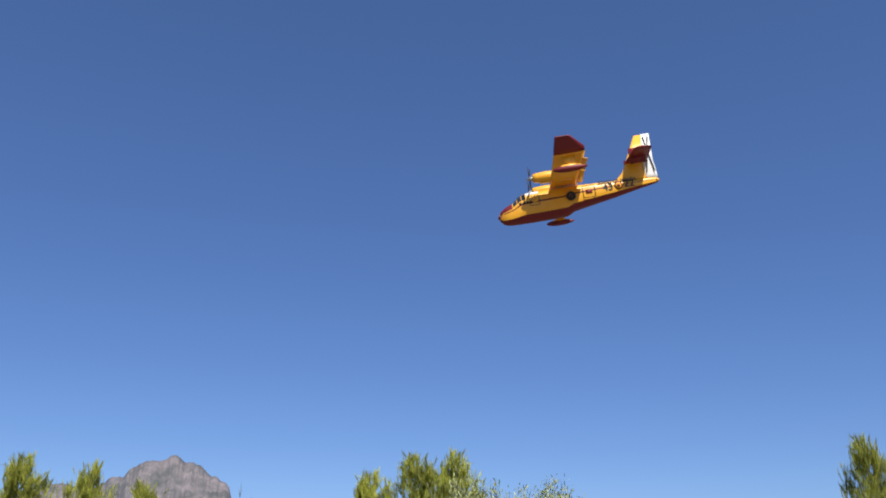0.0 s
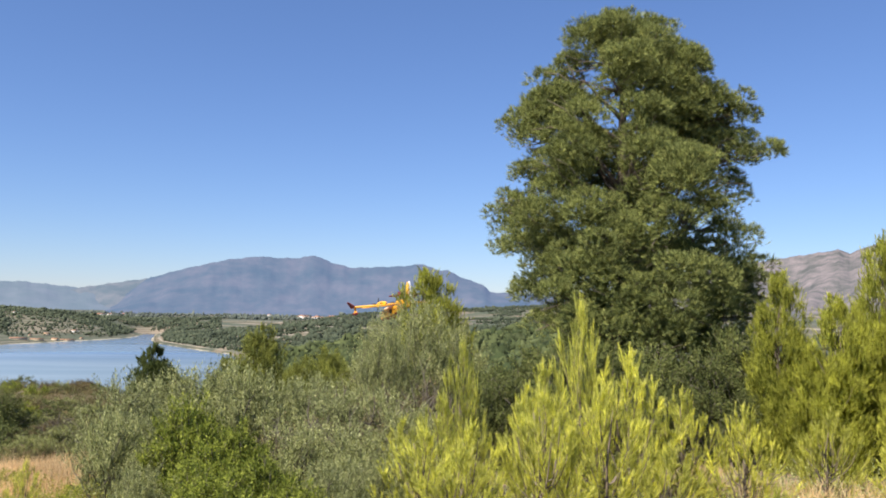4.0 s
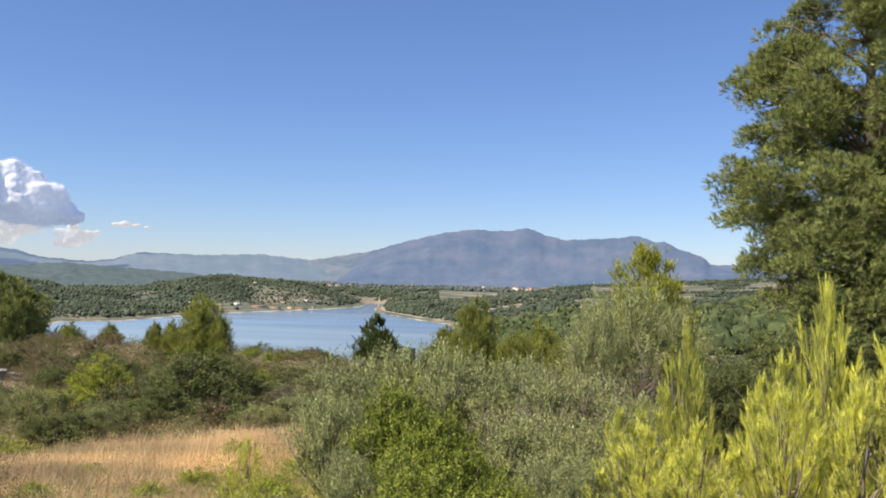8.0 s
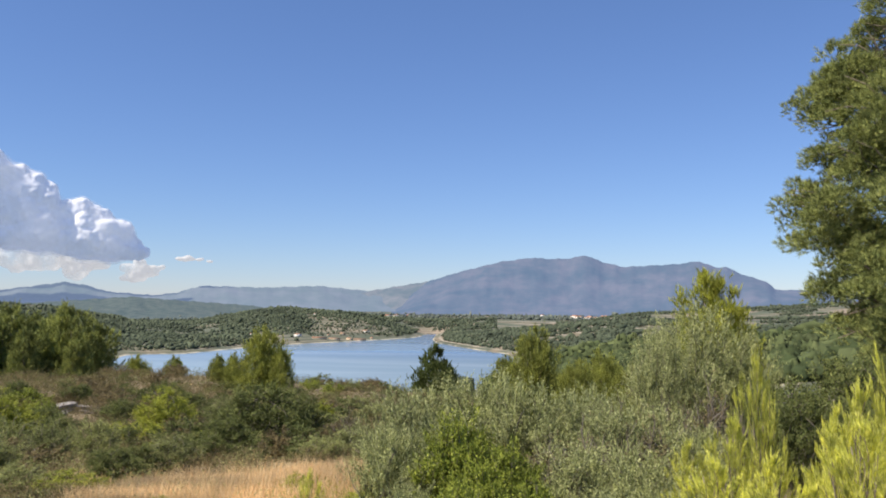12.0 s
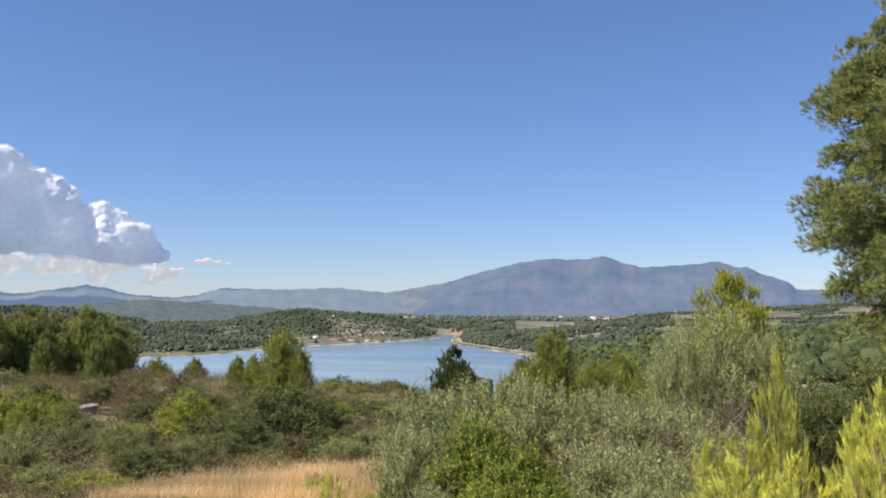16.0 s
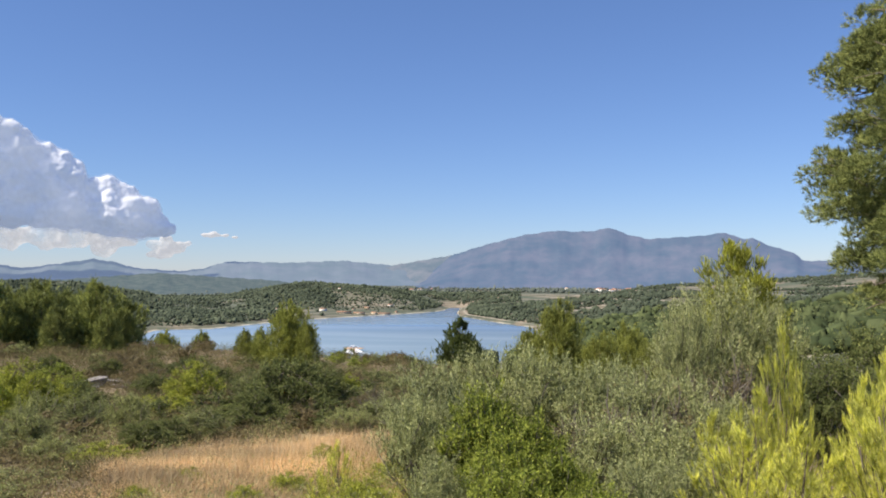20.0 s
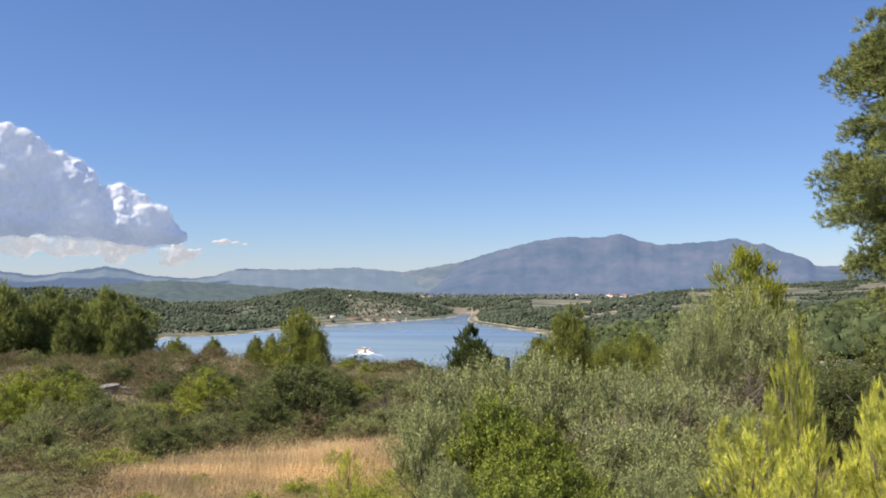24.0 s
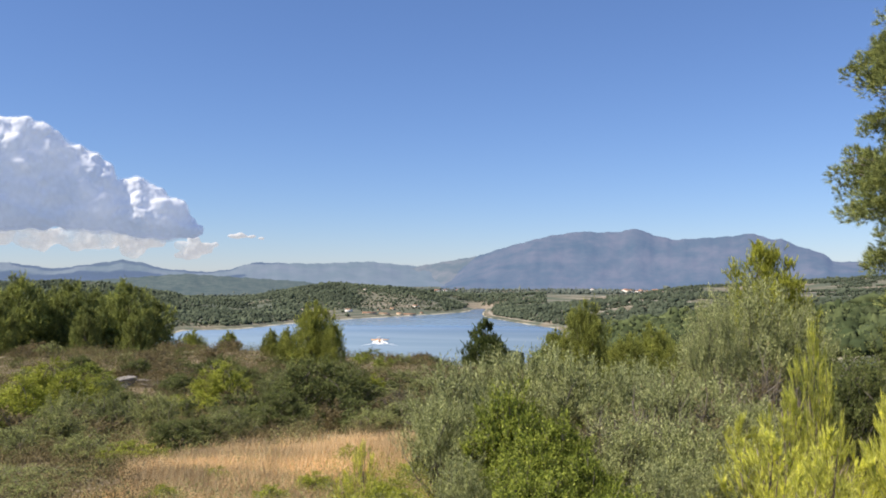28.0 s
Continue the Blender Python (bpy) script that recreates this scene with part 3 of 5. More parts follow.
def shoots_mesh(name, rng, tips, dirs, length, per, needle, width, mat, fan=.6):
    """Plumes of needles along young shoots, each needle facing out from its shoot."""
    n = len(tips)
    t = rng.rand(n, per)
    out = rng.normal(size=(n, per, 3))
    out -= dirs[:, None, :] * (out * dirs[:, None, :]).sum(-1, keepdims=True)
    out = unit(out)
    p = tips[:, None, :] + dirs[:, None, :] * (t * np.broadcast_to(length, n)[:, None])[..., None]
    d = dirs[:, None, :] * (.9 + .7 * t[..., None]) + out * fan * rng.uniform(.5, 1.3, (n, per, 1))
    return needles_mesh(name, p.reshape(-1, 3), d.reshape(-1, 3), needle * rng.uniform(.7, 1.2, n * per), width, mat, rng, (out + dirs[:, None, :] * .4).reshape(-1, 3))


def spray(rng, line, shoots, length, lean):
    """Side shoots along a branch, shorter towards its tip: their feet, ways and lengths."""
    k = len(line)
    t = np.sqrt(rng.uniform(.06, 1.0, shoots))
    t[0] = .97
    at = np.stack([np.interp(t, np.linspace(0, 1, k), line[:, i]) for i in range(3)], 1)
    axis = unit(np.stack([np.interp(t, np.linspace(0, 1, k), np.gradient(line[:, i])) for i in range(3)], 1))
    side = rng.normal(size=(shoots, 3))
    side -= axis * (side * axis).sum(-1, keepdims=True)
    d = unit(axis + unit(side) * lean * rng.uniform(.4, 1.2, (shoots, 1)) + np.array((0, 0, .35)))
    d[0] = axis[0]
    return at, d, length * (1.15 - .6 * t) * rng.uniform(.75, 1.25, shoots)


def young_pine_mesh(seed, h, w, sprays, shoots, plume, per, needle, width, mat, reach=.55, slim=.62):
    """Stem, branches and feathery sprays of a young pine h high and w wide."""
    rng = np.random.RandomState(seed)
    s = Solid().tube(bent(rng, (0, 0, 0), (rng.normal() * .05 * w, 0, h * .9), 6, .03), np.linspace(.022 * h ** .7, .006, 6), 6)
    T, D, L = [], [], []
    for b in range(sprays):
        f = ((b + rng.rand() * .8) / sprays) ** 1.15
        a = b * 2.39996 + rng.normal() * .35
        out = w * .5 * (1 - f ** 1.6) ** slim * rng.uniform(.62, 1.05)
        z1 = h * (.10 + .90 * f) * rng.uniform(.9, 1.03)
        inner = out * rng.uniform(.15, .45)
        z0 = max(.02, z1 - reach * rng.uniform(.7, 1.1))
        foot, tip = (math.cos(a) * inner, math.sin(a) * inner, z0), (math.cos(a) * out, math.sin(a) * out, z1)
        line = bent(rng, foot, tip, 5, .06)
        line[:, 2] -= np.sin(np.linspace(0, np.pi, 5)) * .05 * out
        root = bent(rng, (0, 0, max(0, z0 - inner * .6)), foot, 3, .05)
        s.tube(np.concatenate([root[:-1], line]), np.linspace(.013, .004, 7), 4, False)
        at, d, ln = spray(rng, line, shoots, plume, .5)
        T.append(at)
        D.append(d)
        L.append(ln)
    at, d, ln = spray(rng, bent(rng, (0, 0, h * .7), (0, 0, h * .97), 5, .02), shoots, plume, .6)
    T, D, L = np.concatenate(T + [at]), np.concatenate(D + [d]), np.concatenate(L + [ln])
    T[:, 2] = np.clip(T[:, 2], .02, None)
    return s.done("stem", BARK), shoots_mesh("foliage", rng, T, D, L, per, needle, width, mat)


def brush_tree_mesh(seed, h, w, leaders, shoots, plume, per, needle, width, mat, fan=.6, rise=1.0, blunt=2.2):
    """A young pine with several leaders, each a soft dome of upright needle brushes: stem and crown."""
    rng = np.random.RandomState(seed)
    s, T, D = Solid(), [], []
    for k in range(leaders):
        a = k * 2.39996 + rng.normal() * .3
        off = 0 if k == 0 else w * rng.uniform(.16, .32)
        hk = h if k == 0 else h * rng.uniform(.6, .96)
        R = w * rng.uniform(.26, .36)
        c = np.array((math.cos(a) * off, math.sin(a) * off, 0))
        s.tube(bent(rng, (0, 0, 0), c * .8 + np.array((0, 0, hk * .85)), 6, .04), np.linspace(.018 * h ** .8, .006, 6), 6)
        # bunches of shoots at uneven places of the dome, a few standing out of it
        knots = 64
        f = np.clip((np.arange(knots) + rng.rand(knots)) / knots, .04, 1)
        th = rng.uniform(0, 2 * np.pi, knots)
        out = np.stack([np.cos(th), np.sin(th), np.zeros(knots)], 1)
        r = R * np.sqrt(1 - f ** blunt) * rng.uniform(.35, 1.12, knots)
        knot = c * (1 - .35 * f[:, None]) + out * r[:, None] + np.array((0, 0, 1)) * (f * hk * .94)[:, None]
        pick = rng.randint(knots, size=shoots)
        T.append(knot[pick] + rng.normal(size=(shoots, 3)) * R * np.array((.17, .17, .2)) * (.3 + .7 * np.sqrt(1 - f[pick]))[:, None])
        T[-1][:, 2] = np.clip(T[-1][:, 2], .03, h * .97)
        D.append(unit(out[pick] * .75 * (1.1 - f[pick][:, None]) + np.array((0, 0, rise)) + rng.normal(size=(shoots, 3)) * .28))
        for q in range(10):
            i = rng.randint(shoots)
            e = T[-1][i]
            s.tube(bent(rng, (c[0] * .6, c[1] * .6, e[2] * .7), e, 4, .06), np.linspace(.006 * h ** .8, .003, 4), 4, False)
    T, D = np.concatenate(T), np.concatenate(D)
    L = plume * rng.uniform(.5, 1.3, len(T)) * np.where(rng.rand(len(T)) < .04, 2.2, 1.0)
    return s.done("stem", BARK), shoots_mesh("foliage", rng, T, D, L, per, needle, width, mat, fan)


def leafy_shrub_mesh(seed, h, w, stems, twigs, per, leaf, width, mat, wood, round_=False, droop=0.0, long=1.0):
    """Many stems from one root, twigs in bunches along them, leaves along the twigs."""
    rng = np.random.RandomState(seed)
    s, P, D, N = Solid(), [], [], []
    heart = np.array((0, 0, h * .4))
    for b in range(stems):
        a = b * 2.39996 + rng.normal() * .4
        f = math.sqrt((b + .5) / stems)
        reach = w * .5 * f * rng.uniform(.6, 1.0)
        top = h * (math.sqrt(max(.05, 1 - (f * .9) ** 2)) if round_ else 1 - .45 * f * f) * rng.uniform(.66, 1.0)
        line = bent(rng, (rng.normal() * .05, rng.normal() * .05, 0), (math.cos(a) * reach, math.sin(a) * reach, top * .9), 6, .12)
        s.tube(line, np.linspace(.014 * h ** .5 + .004, .005, 6), 4, False)
        nodes = np.concatenate([[.97, .8], rng.uniform(.3, .9, 3)])
        for k in range(twigs):
            t = nodes[k % 5]
            q = np.array([np.interp(t, np.linspace(0, 1, 6), line[:, i]) for i in range(3)])
            out = unit(q - heart)
            d = unit(out * rng.uniform(.3, 1.0) + rng.normal(size=3) * .6 + np.array((0, 0, .6 - droop)))
            L = rng.uniform(.10, .22) * (.6 + .4 * h) * long
            if k % 3 == 0:
                s.tube(np.stack([q, q + d * L * .5, q + d * L]), [.004, .003, .0015], 3, False)
            tt = rng.rand(per) ** .7
            P.append(q + d * (tt * L)[:, None] + rng.normal(size=(per, 3)) * .02 * h ** .5)
            D.append(d + np.array((0, 0, .25)) + rng.normal(size=(per, 3)) * .55)
            N.append(np.broadcast_to(d + out * .6 + np.array((0, 0, .2)), (per, 3)))
    P, D, N = np.concatenate(P), np.concatenate(D), np.concatenate(N)
    P[:, 2] = np.clip(P[:, 2], .015, None)
    n = len(P)
    return s.done("stem", wood), leaves_mesh("foliage", P, D, leaf * rng.uniform(.6, 1.25, n), width * rng.uniform(.7, 1.2, n), mat, rng, N)


def plant(name, meshes, names, label, category, group=""):
    ob = thing(name, label, category, group)
    for nm, me in zip(names, meshes):
        part(nm, me, ob)
    return ob


def stand(ob, h, az, d, top=None, tall=None, turn=0.0, wide=None, first=False):
    """Sets a plant of height h on the ground so that its top is seen at that elevation, or at its own height."""
    x, y, z = ground_at(az, d)
    want = tall if tall else EYE + d * math.tan(radians(top)) - z
    k = max(.2, want) / h
    kw = wide if wide else k
    m = pose(x, y, z - .03, 0, 0, turn) @ Matrix.Diagonal((kw, kw, k, 1))
    if first:
        ob.matrix_basis = m
        return ob
    c = copy_thing(ob, Matrix.Identity(4))
    c.matrix_basis = m
    return c


def stand_all(ob, h, rows, seed):
    """rows: way, distance, elevation of the top, and the width over the height's scale."""
    g = np.random.RandomState(seed)
    co = np.empty(len(ob.children[-1].data.vertices) * 3, dtype=np.float32)
    ob.children[-1].data.vertices.foreach_get("co", co)
    h = float(np.percentile(co[2::3], 99.6))
    for i, (az, d, top, k) in enumerate(rows):
        x, y, z = ground_at(az, d)
        s = max(.3, EYE + d * math.tan(radians(top)) - z) / h
        stand(ob, h, az, d, top, turn=g.uniform(0, 360), wide=s * k, first=i == 0)


build_tall_pine(23.0, 16.0)

# young pines close by, seen needle by needle
near_a = plant("young_pine", young_pine_mesh(1, 1.6, 1.5, 46, 9, .34, 46, .075, .0068, YOUNG, .75), ("stem", "foliage"), "bright yellow-green young pine bush with upright shoots", "shrub", "young pines")
stand_all(near_a, 1.6, [(11.0, 7.6, -8.0, .8), (18.2, 7.4, -6.0, .8), (20.7, 8.2, -2.0, 0.50), (12.4, 8.2, -4.6, 0.45), (8.2, 7.9, -9.3, .9), (16.9, 8.5, -7.0, .6), (-16.4, 7.8, -11.2, .7), (24.0, 8.0, -4.9, 0.9), (13.2, 6.3, -10.0, 1.0), (18.4, 6.2, -8.0, 1.0), (22.5, 6.4, -7.6, 1.0), (9.8, 6.0, -10.4, 1.25), (-17.6, 7.2, -12.8, .8)], 3)
near_b = plant("young_pine", young_pine_mesh(2, 1.5, 1.7, 46, 9, .32, 46, .075, .0068, YOUNG, .7), ("stem", "foliage"), "spreading yellow-green young pine bush with feathery shoots", "shrub", "young pines")
stand_all(near_b, 1.5, [(27.5, 8.6, -6.6, .9), (21.6, 9.2, -5.80, 0.8), (31.5, 8.4, -7.4, .95), (27.0, 6.4, -10.60, 1.0), (36.5, 9.6, -7.2, .95), (42.0, 9.2, -6.4, 0.9), (46.0, 9.5, -4.4, 0.8), (50.5, 9.0, -4.6, 0.9), (55.0, 9.2, -5.4, .95), (34.0, 6.8, -12.2, 1.0), (12.6, 5.6, -11.6, 1.2), (39.5, 7.0, -12.6, 1.0), (45.5, 7.2, -11.4, 1.0)], 4)
# the taller ones beside the tall pine
tall_y = plant("young_pine", brush_tree_mesh(6, 3.6, 2.1, 5, 2100, .12, 18, .085, .0082, SAPLING, .6, 1.0, 2.7), ("trunk", "crown"), "yellow-green young pine as tall as a room", "tree", "young pines")
stand_all(tall_y, 3.6, [(33.4, 12.4, .7, 0.78), (39.8, 13.0, 3.1, 0.72), (44.0, 13.2, 5.3, 0.78), (47.8, 14.6, 5.2, 0.6), (51.0, 12.6, 4.1, 0.70), (36.4, 12.0, -.6, 0.80), (54.8, 12.6, 1.6, 0.80), (9.5, 17.0, .75, 1.05),
                        (68.6, 13.0, 6.1, 0.85), (97.2, 11.5, 6.3, 0.60), (65.9, 12.6, 5.1, 0.75), (71.2, 13.4, 6.3, 0.80), (41.8, 11.4, .4, 0.8), (58.8, 12.8, .8, 0.90)], 5)
# olives
olive_a = plant("wild_olive", leafy_shrub_mesh(11, 2.8, 3.2, 44, 17, 54, .058, .0155, OLIVE, TWIG, False, -.5, 1.9), ("stem", "foliage"), "grey-green wild olive bush with thin bare twigs", "shrub", "wild olives")
stand_all(olive_a, 2.8, [(8.9, 13.4, -0.05, .66), (6.6, 12.6, -1.30, 0.42), (11.4, 13.6, -1.50, 0.6), (74.2, 12.0, 6.3, .9), (79.0, 12.4, 5.2, .9), (76.6, 12.8, 5.9, .85)], 6)
olive_b = plant("wild_olive", leafy_shrub_mesh(12, 1.5, 2.0, 36, 14, 42, .05, .0135, OLIVE, TWIG, False, -.6, 2.0), ("stem", "foliage"), "low grey-green wild olive with sparse leaves", "shrub", "wild olives")
stand_all(olive_b, 1.5, [(-10.3, 8.6, -5.70, .62), (-5.2, 9.8, -4.7, .74), (-2.4, 9.4, -5.1, .66), (.6, 9.6, -5.6, .7), (3.6, 9.0, -6.50, .8), (6.6, 9.6, -6.40, .8), (-7.6, 10.4, -5.30, .66), (1.0, 7.2, -9.00, .9), (5.0, 7.2, -9.10, .9), (-11.2, 7.4, -8.00, 0.62), (-9.3, 7.6, -8.4, .6), (8.6, 8.6, -7.70, 0.8), (3.4, 5.9, -11.8, .8), (6.4, 6.2, -11.6, .75), (-9.8, 6.0, -11.6, .6), (2.0, 11.0, -5.60, .8)], 7)
# lentisc
lent = plant("lentisc_shrub", leafy_shrub_mesh(21, 1.2, 1.3, 44, 25, 22, .036, .019, LENTISC, TWIG, True), ("stem", "foliage"), "fresh green rounded lentisc shrub", "shrub", "lentisc shrubs")
stand_all(lent, 1.2, [(-6.5, 7.2, -7.50, .62), (-3.3, 7.0, -9.30, .72), (-4.9, 6.7, -10.2, .80), (-6.6, 6.2, -11.80, .8), (-4.6, 5.6, -12.40, .85), (-1.6, 5.9, -11.6, .8), (.6, 5.4, -13.4, .85), (-2.8, 4.9, -14.6, .9), (-7.0, 5.2, -14.0, .8), (-5.4, 4.7, -15.6, .8)], 8)


# ================= the hillside and the valley =================
def scatter(ob, h, rows):
    for i, (az, d, tall, k) in enumerate(rows):
        x, y, z = ground_at(az, d)
        s = tall / h
        stand(ob, h, az, d, tall=tall, turn=(i * 137.5) % 360, wide=s * k, first=i == 0)


def stand_wide(ob, h, w, rows, seed):
    """rows: way, distance, elevation of the top, width in metres; the plant is h high and w wide."""
    full = []
    for az, d, top, wide in rows:
        z = ground_at(az, d)[2]
        tall = max(.3, EYE + d * math.tan(radians(top)) - z)
        full.append((az, d, top, wide / w / (tall / h)))
    stand_all(ob, h, full, seed)


# shrubs that stand out on the slope
dark_shrub = plant("kermes_oak", leafy_shrub_mesh(31, 2.2, 2.6, 46, 25, 22, .05, .028, MAQUIS, TWIG, True), ("stem", "foliage"), "large dark green rounded oak shrub on the slope", "shrub", "slope shrubs")
stand_wide(dark_shrub, 2.2, 2.6, [(-19.2, 18, -5.3, 2.3), (-17.4, 19, -6.0, 1.6), (-23.4, 15.5, -8.4, 1.1), (-21.8, 16.5, -7.4, 1.2), (-28.7, 12.6, -9.0, .9), (-27.2, 13.4, -8.9, .8), (-33.0, 10.2, -11.2, .6), (-31.6, 10.4, -11.0, .5), (-32.5, 25, -6.5, .9), (-30.7, 39, -5.2, 1.5), (-34.1, 39, -4.9, 1.5), (-38.5, 15, -9.2, 1.0), (15.2, 10.2, -5.2, 1.0), (14.2, 11.6, -4.6, 1.5), (17.6, 13.5, -3.2, 1.6), (28.8, 12.2, -3.2, 1.4), (22.8, 14.6, -3.4, 2.0), (26.6, 14.8, -3.2, 1.8), (19.2, 12.2, -3.2, 1.5), (21.6, 13.0, -2.8, 1.5), (25.4, 12.6, -3.0, 1.5), (30.6, 13.6, -1.6, 1.6), (-24.0, 33, -5.9, 1.6), (-28.4, 31, -6.3, 1.4)], 9)
bright_shrub = plant("mastic_bush", leafy_shrub_mesh(32, 1.7, 1.7, 40, 22, 22, .045, .024, MASTIC, TWIG, True), ("stem", "foliage"), "bright green rounded bush on the dry slope", "shrub", "slope shrubs")
stand_wide(bright_shrub, 1.7, 1.7, [(-25.6, 25, -5.6, 1.8), (-35.7, 21.5, -5.2, 1.7), (-34.3, 22.5, -6.1, 1.5), (-37.4, 20, -6.0, 1.5), (-26.9, 21, -7.6, 1.2), (-28.4, 22, -7.6, 1.0), (-15.6, 28, -6.5, .9), (-31.3, 10.8, -10.2, .8), (-30.2, 10.6, -10.5, .7), (-19.6, 8.1, -12.6, .4), (-22.5, 7.4, -13.6, .35), (-14.6, 7.0, -13.2, .5), (-25.8, 8.8, -12.0, .35), (-17.2, 9.8, -11.0, .4), (-29.2, 7.6, -13.9, .4), (-12.2, 9.0, -12.0, .7), (-39.5, 19, -6.6, 1.5)], 10)
grey_shrub = plant("cistus_bush", leafy_shrub_mesh(33, 1.2, 1.5, 38, 20, 24, .034, .014, CISTUS, TWIG, True), ("stem", "foliage"), "grey-green low cistus bush with bare twigs", "shrub", "slope shrubs")
stand_wide(grey_shrub, 1.2, 1.5, [(-35.4, 13.5, -7.9, .95), (-37.9, 12.5, -8.8, 1.0), (-32.4, 15.5, -7.2, 1.0), (-25.4, 14, -8.4, .9), (-34.0, 11.4, -9.6, .8), (-13.8, 15.5, -8.1, 1.1), (-15.6, 14.5, -8.7, .9), (-36.0, 9.4, -11.6, .9), (-39.0, 9.6, -11.0, 1.0), (-22.0, 26, -6.2, 1.2), (-29.6, 17.5, -7.3, 1.1), (-34.6, 17, -7.0, 1.1), (-37.0, 8.4, -12.8, .8)], 14)
dead_shrub = plant("dead_bush", leafy_shrub_mesh(34, 1.0, 1.2, 30, 30, 2, .03, .012, DRYBUSH, TWIG), ("stem", "foliage"), "leafless grey bush of dry twigs", "shrub", "slope shrubs")
stand_wide(dead_shrub, 1.0, 1.2, [(-14.3, 6.4, -14.4, .9), (-12.9, 6.0, -15.0, .8), (-13.9, 20, -7.2, 1.1), (-33.0, 16, -7.6, 1.1), (-2.6, 6.2, -12.6, .9), (-6.4, 5.8, -13.6, .8), (7.0, 10.4, -6.6, 1.2), (9.6, 11.2, -5.0, 1.4), (4.4, 8.4, -8.2, 1.0), (1.5, 8.0, -7.9, 1.2), (4.0, 9.6, -6.2, 1.3), (-.6, 7.4, -9.0, 1.1), (6.2, 8.8, -7.2, 1.1), (-29.5, 33, -6.5, 1.2)], 15)
STONE = plain_material("limestone", (0.13, 0.115, 0.105), (0.30, 0.27, 0.25), 3.5, 0.9, 0, 0.6, 0.05)


def build_outcrop():
    """Low ledges of pale rock."""
    g = np.random.RandomState(35)
    for az, d, s in [(-31.9, 35, 1.1), (-31.2, 35.5, .9), (-30.6, 36.2, .7), (-30.2, 34.5, .45), (-31.6, 33.8, .4)]:
        b = bmesh.new()
        bmesh.ops.create_icosphere(b, subdivisions=3, radius=1)
        for q in b.verts:
            n = float(waves(np.array([q.co.x * 2.2 + az]), np.array([q.co.y * 2.2 + q.co.z * 3]), 36, 4)[0])
            q.co *= 1 + .22 * n
            q.co.z = math.copysign(min(abs(q.co.z), .55 + .25 * n), q.co.z)
        me = bpy.data.meshes.new("rock")
        b.to_mesh(me)
        b.free()
        me.materials.append(STONE)
        x, y, z = ground_at(az, d)
        ob = tagged(part("rock", me), "pale weathered limestone ledge on the dry slope", "rock", "rock ledges")
        ob.matrix_basis = pose(x, y, z + .12 * s, g.uniform(-8, 8), g.uniform(-8, 8), g.uniform(0, 360)) @ Matrix.Diagonal((.7 * s, .5 * s, .26 * s, 1))


build_outcrop()
# mixed low scrub, brown and green
rng = np.random.RandomState(17)
kinds = [
    (plant("maquis_shrub", leafy_shrub_mesh(41, 1.0, 1.4, 18, 18, 16, .045, .022, MAQUIS, TWIG, True), ("stem", "foliage"), "low dull green maquis shrub on dry soil", "shrub", "maquis"), 1.0, .34),
    (plant("maquis_shrub", leafy_shrub_mesh(42, 1.0, 1.3, 18, 18, 16, .045, .022, DRYBUSH, TWIG, True), ("stem", "foliage"), "low brown withered maquis shrub on dry soil", "shrub", "maquis"), 1.0, .34),
    (plant("maquis_shrub", leafy_shrub_mesh(43, 1.0, 1.2, 18, 18, 16, .045, .018, CISTUS, TWIG), ("stem", "foliage"), "low grey-green maquis shrub with thin twigs", "shrub", "maquis"), 1.0, .20),
    (plant("maquis_shrub", leafy_shrub_mesh(44, 1.0, 1.2, 18, 18, 16, .045, .022, LENTISC, TWIG, True), ("stem", "foliage"), "low fresh green maquis shrub", "shrub", "maquis"), 1.0, .12)]
spots = [[], [], [], []]
for i in range(296):
    az = rng.uniform(-47, 62) if i % 4 == 0 else rng.uniform(-46, -6)
    d = math.exp(rng.uniform(math.log(14), math.log(74)))
    if -33 < az < -9 and d < 15:
        continue
    if 18 < az < 28 and d < 19:
        continue
    k = int(np.searchsorted(np.cumsum([q[2] for q in kinds]), rng.rand() * .999))
    if d > 40 and az < -8 and rng.rand() < .5:
        k = 1
    spots[k].append((az, d, rng.uniform(.35, .85) * (.75 + d / 90), rng.uniform(1.1, 2.0)))
for (ob, h, share), rows in zip(kinds, spots):
    scatter(ob, h, rows)
# pines and other trees of the middle distance
mid_pine = plant("pine_tree", brush_tree_mesh(51, 4.0, 3.6, 7, 750, .2, 13, .17, .02, leaf_material("mid_pine_needles", (0.11, 0.135, 0.035), (0.24, 0.265, 0.06), (0.43, 0.445, 0.12), 0.25, 1.2), .8, .8, 5.0), ("trunk", "crown"),
                 "small light green pine on the slope", "tree", "slope pines")
stand_all(mid_pine, 4.0, [(-19.6, 46, -2.3, .82), (-21.4, 48, -3.7, .6), (-18.4, 45, -3.4, .6), (-1.4, 42, -2.5, .75), (2.9, 40, -3.8, .85), (-22.4, 54, -3.7, .7), (-27.4, 66, -3.8, .9), (-25.1, 64, -3.8, .8), (1.3, 38, -4.4, .8), (4.6, 38, -4.6, .8), (-3.4, 60, -3.9, .8)], 11)
far_pine = plant("pine_tree", brush_tree_mesh(52, 11.0, 6.4, 7, 620, .45, 12, .42, .055, CLUMP, .8, .7, 4.5), ("trunk", "crown"), "dark green pine in a clump beyond the slope", "tree", "clump of pines")
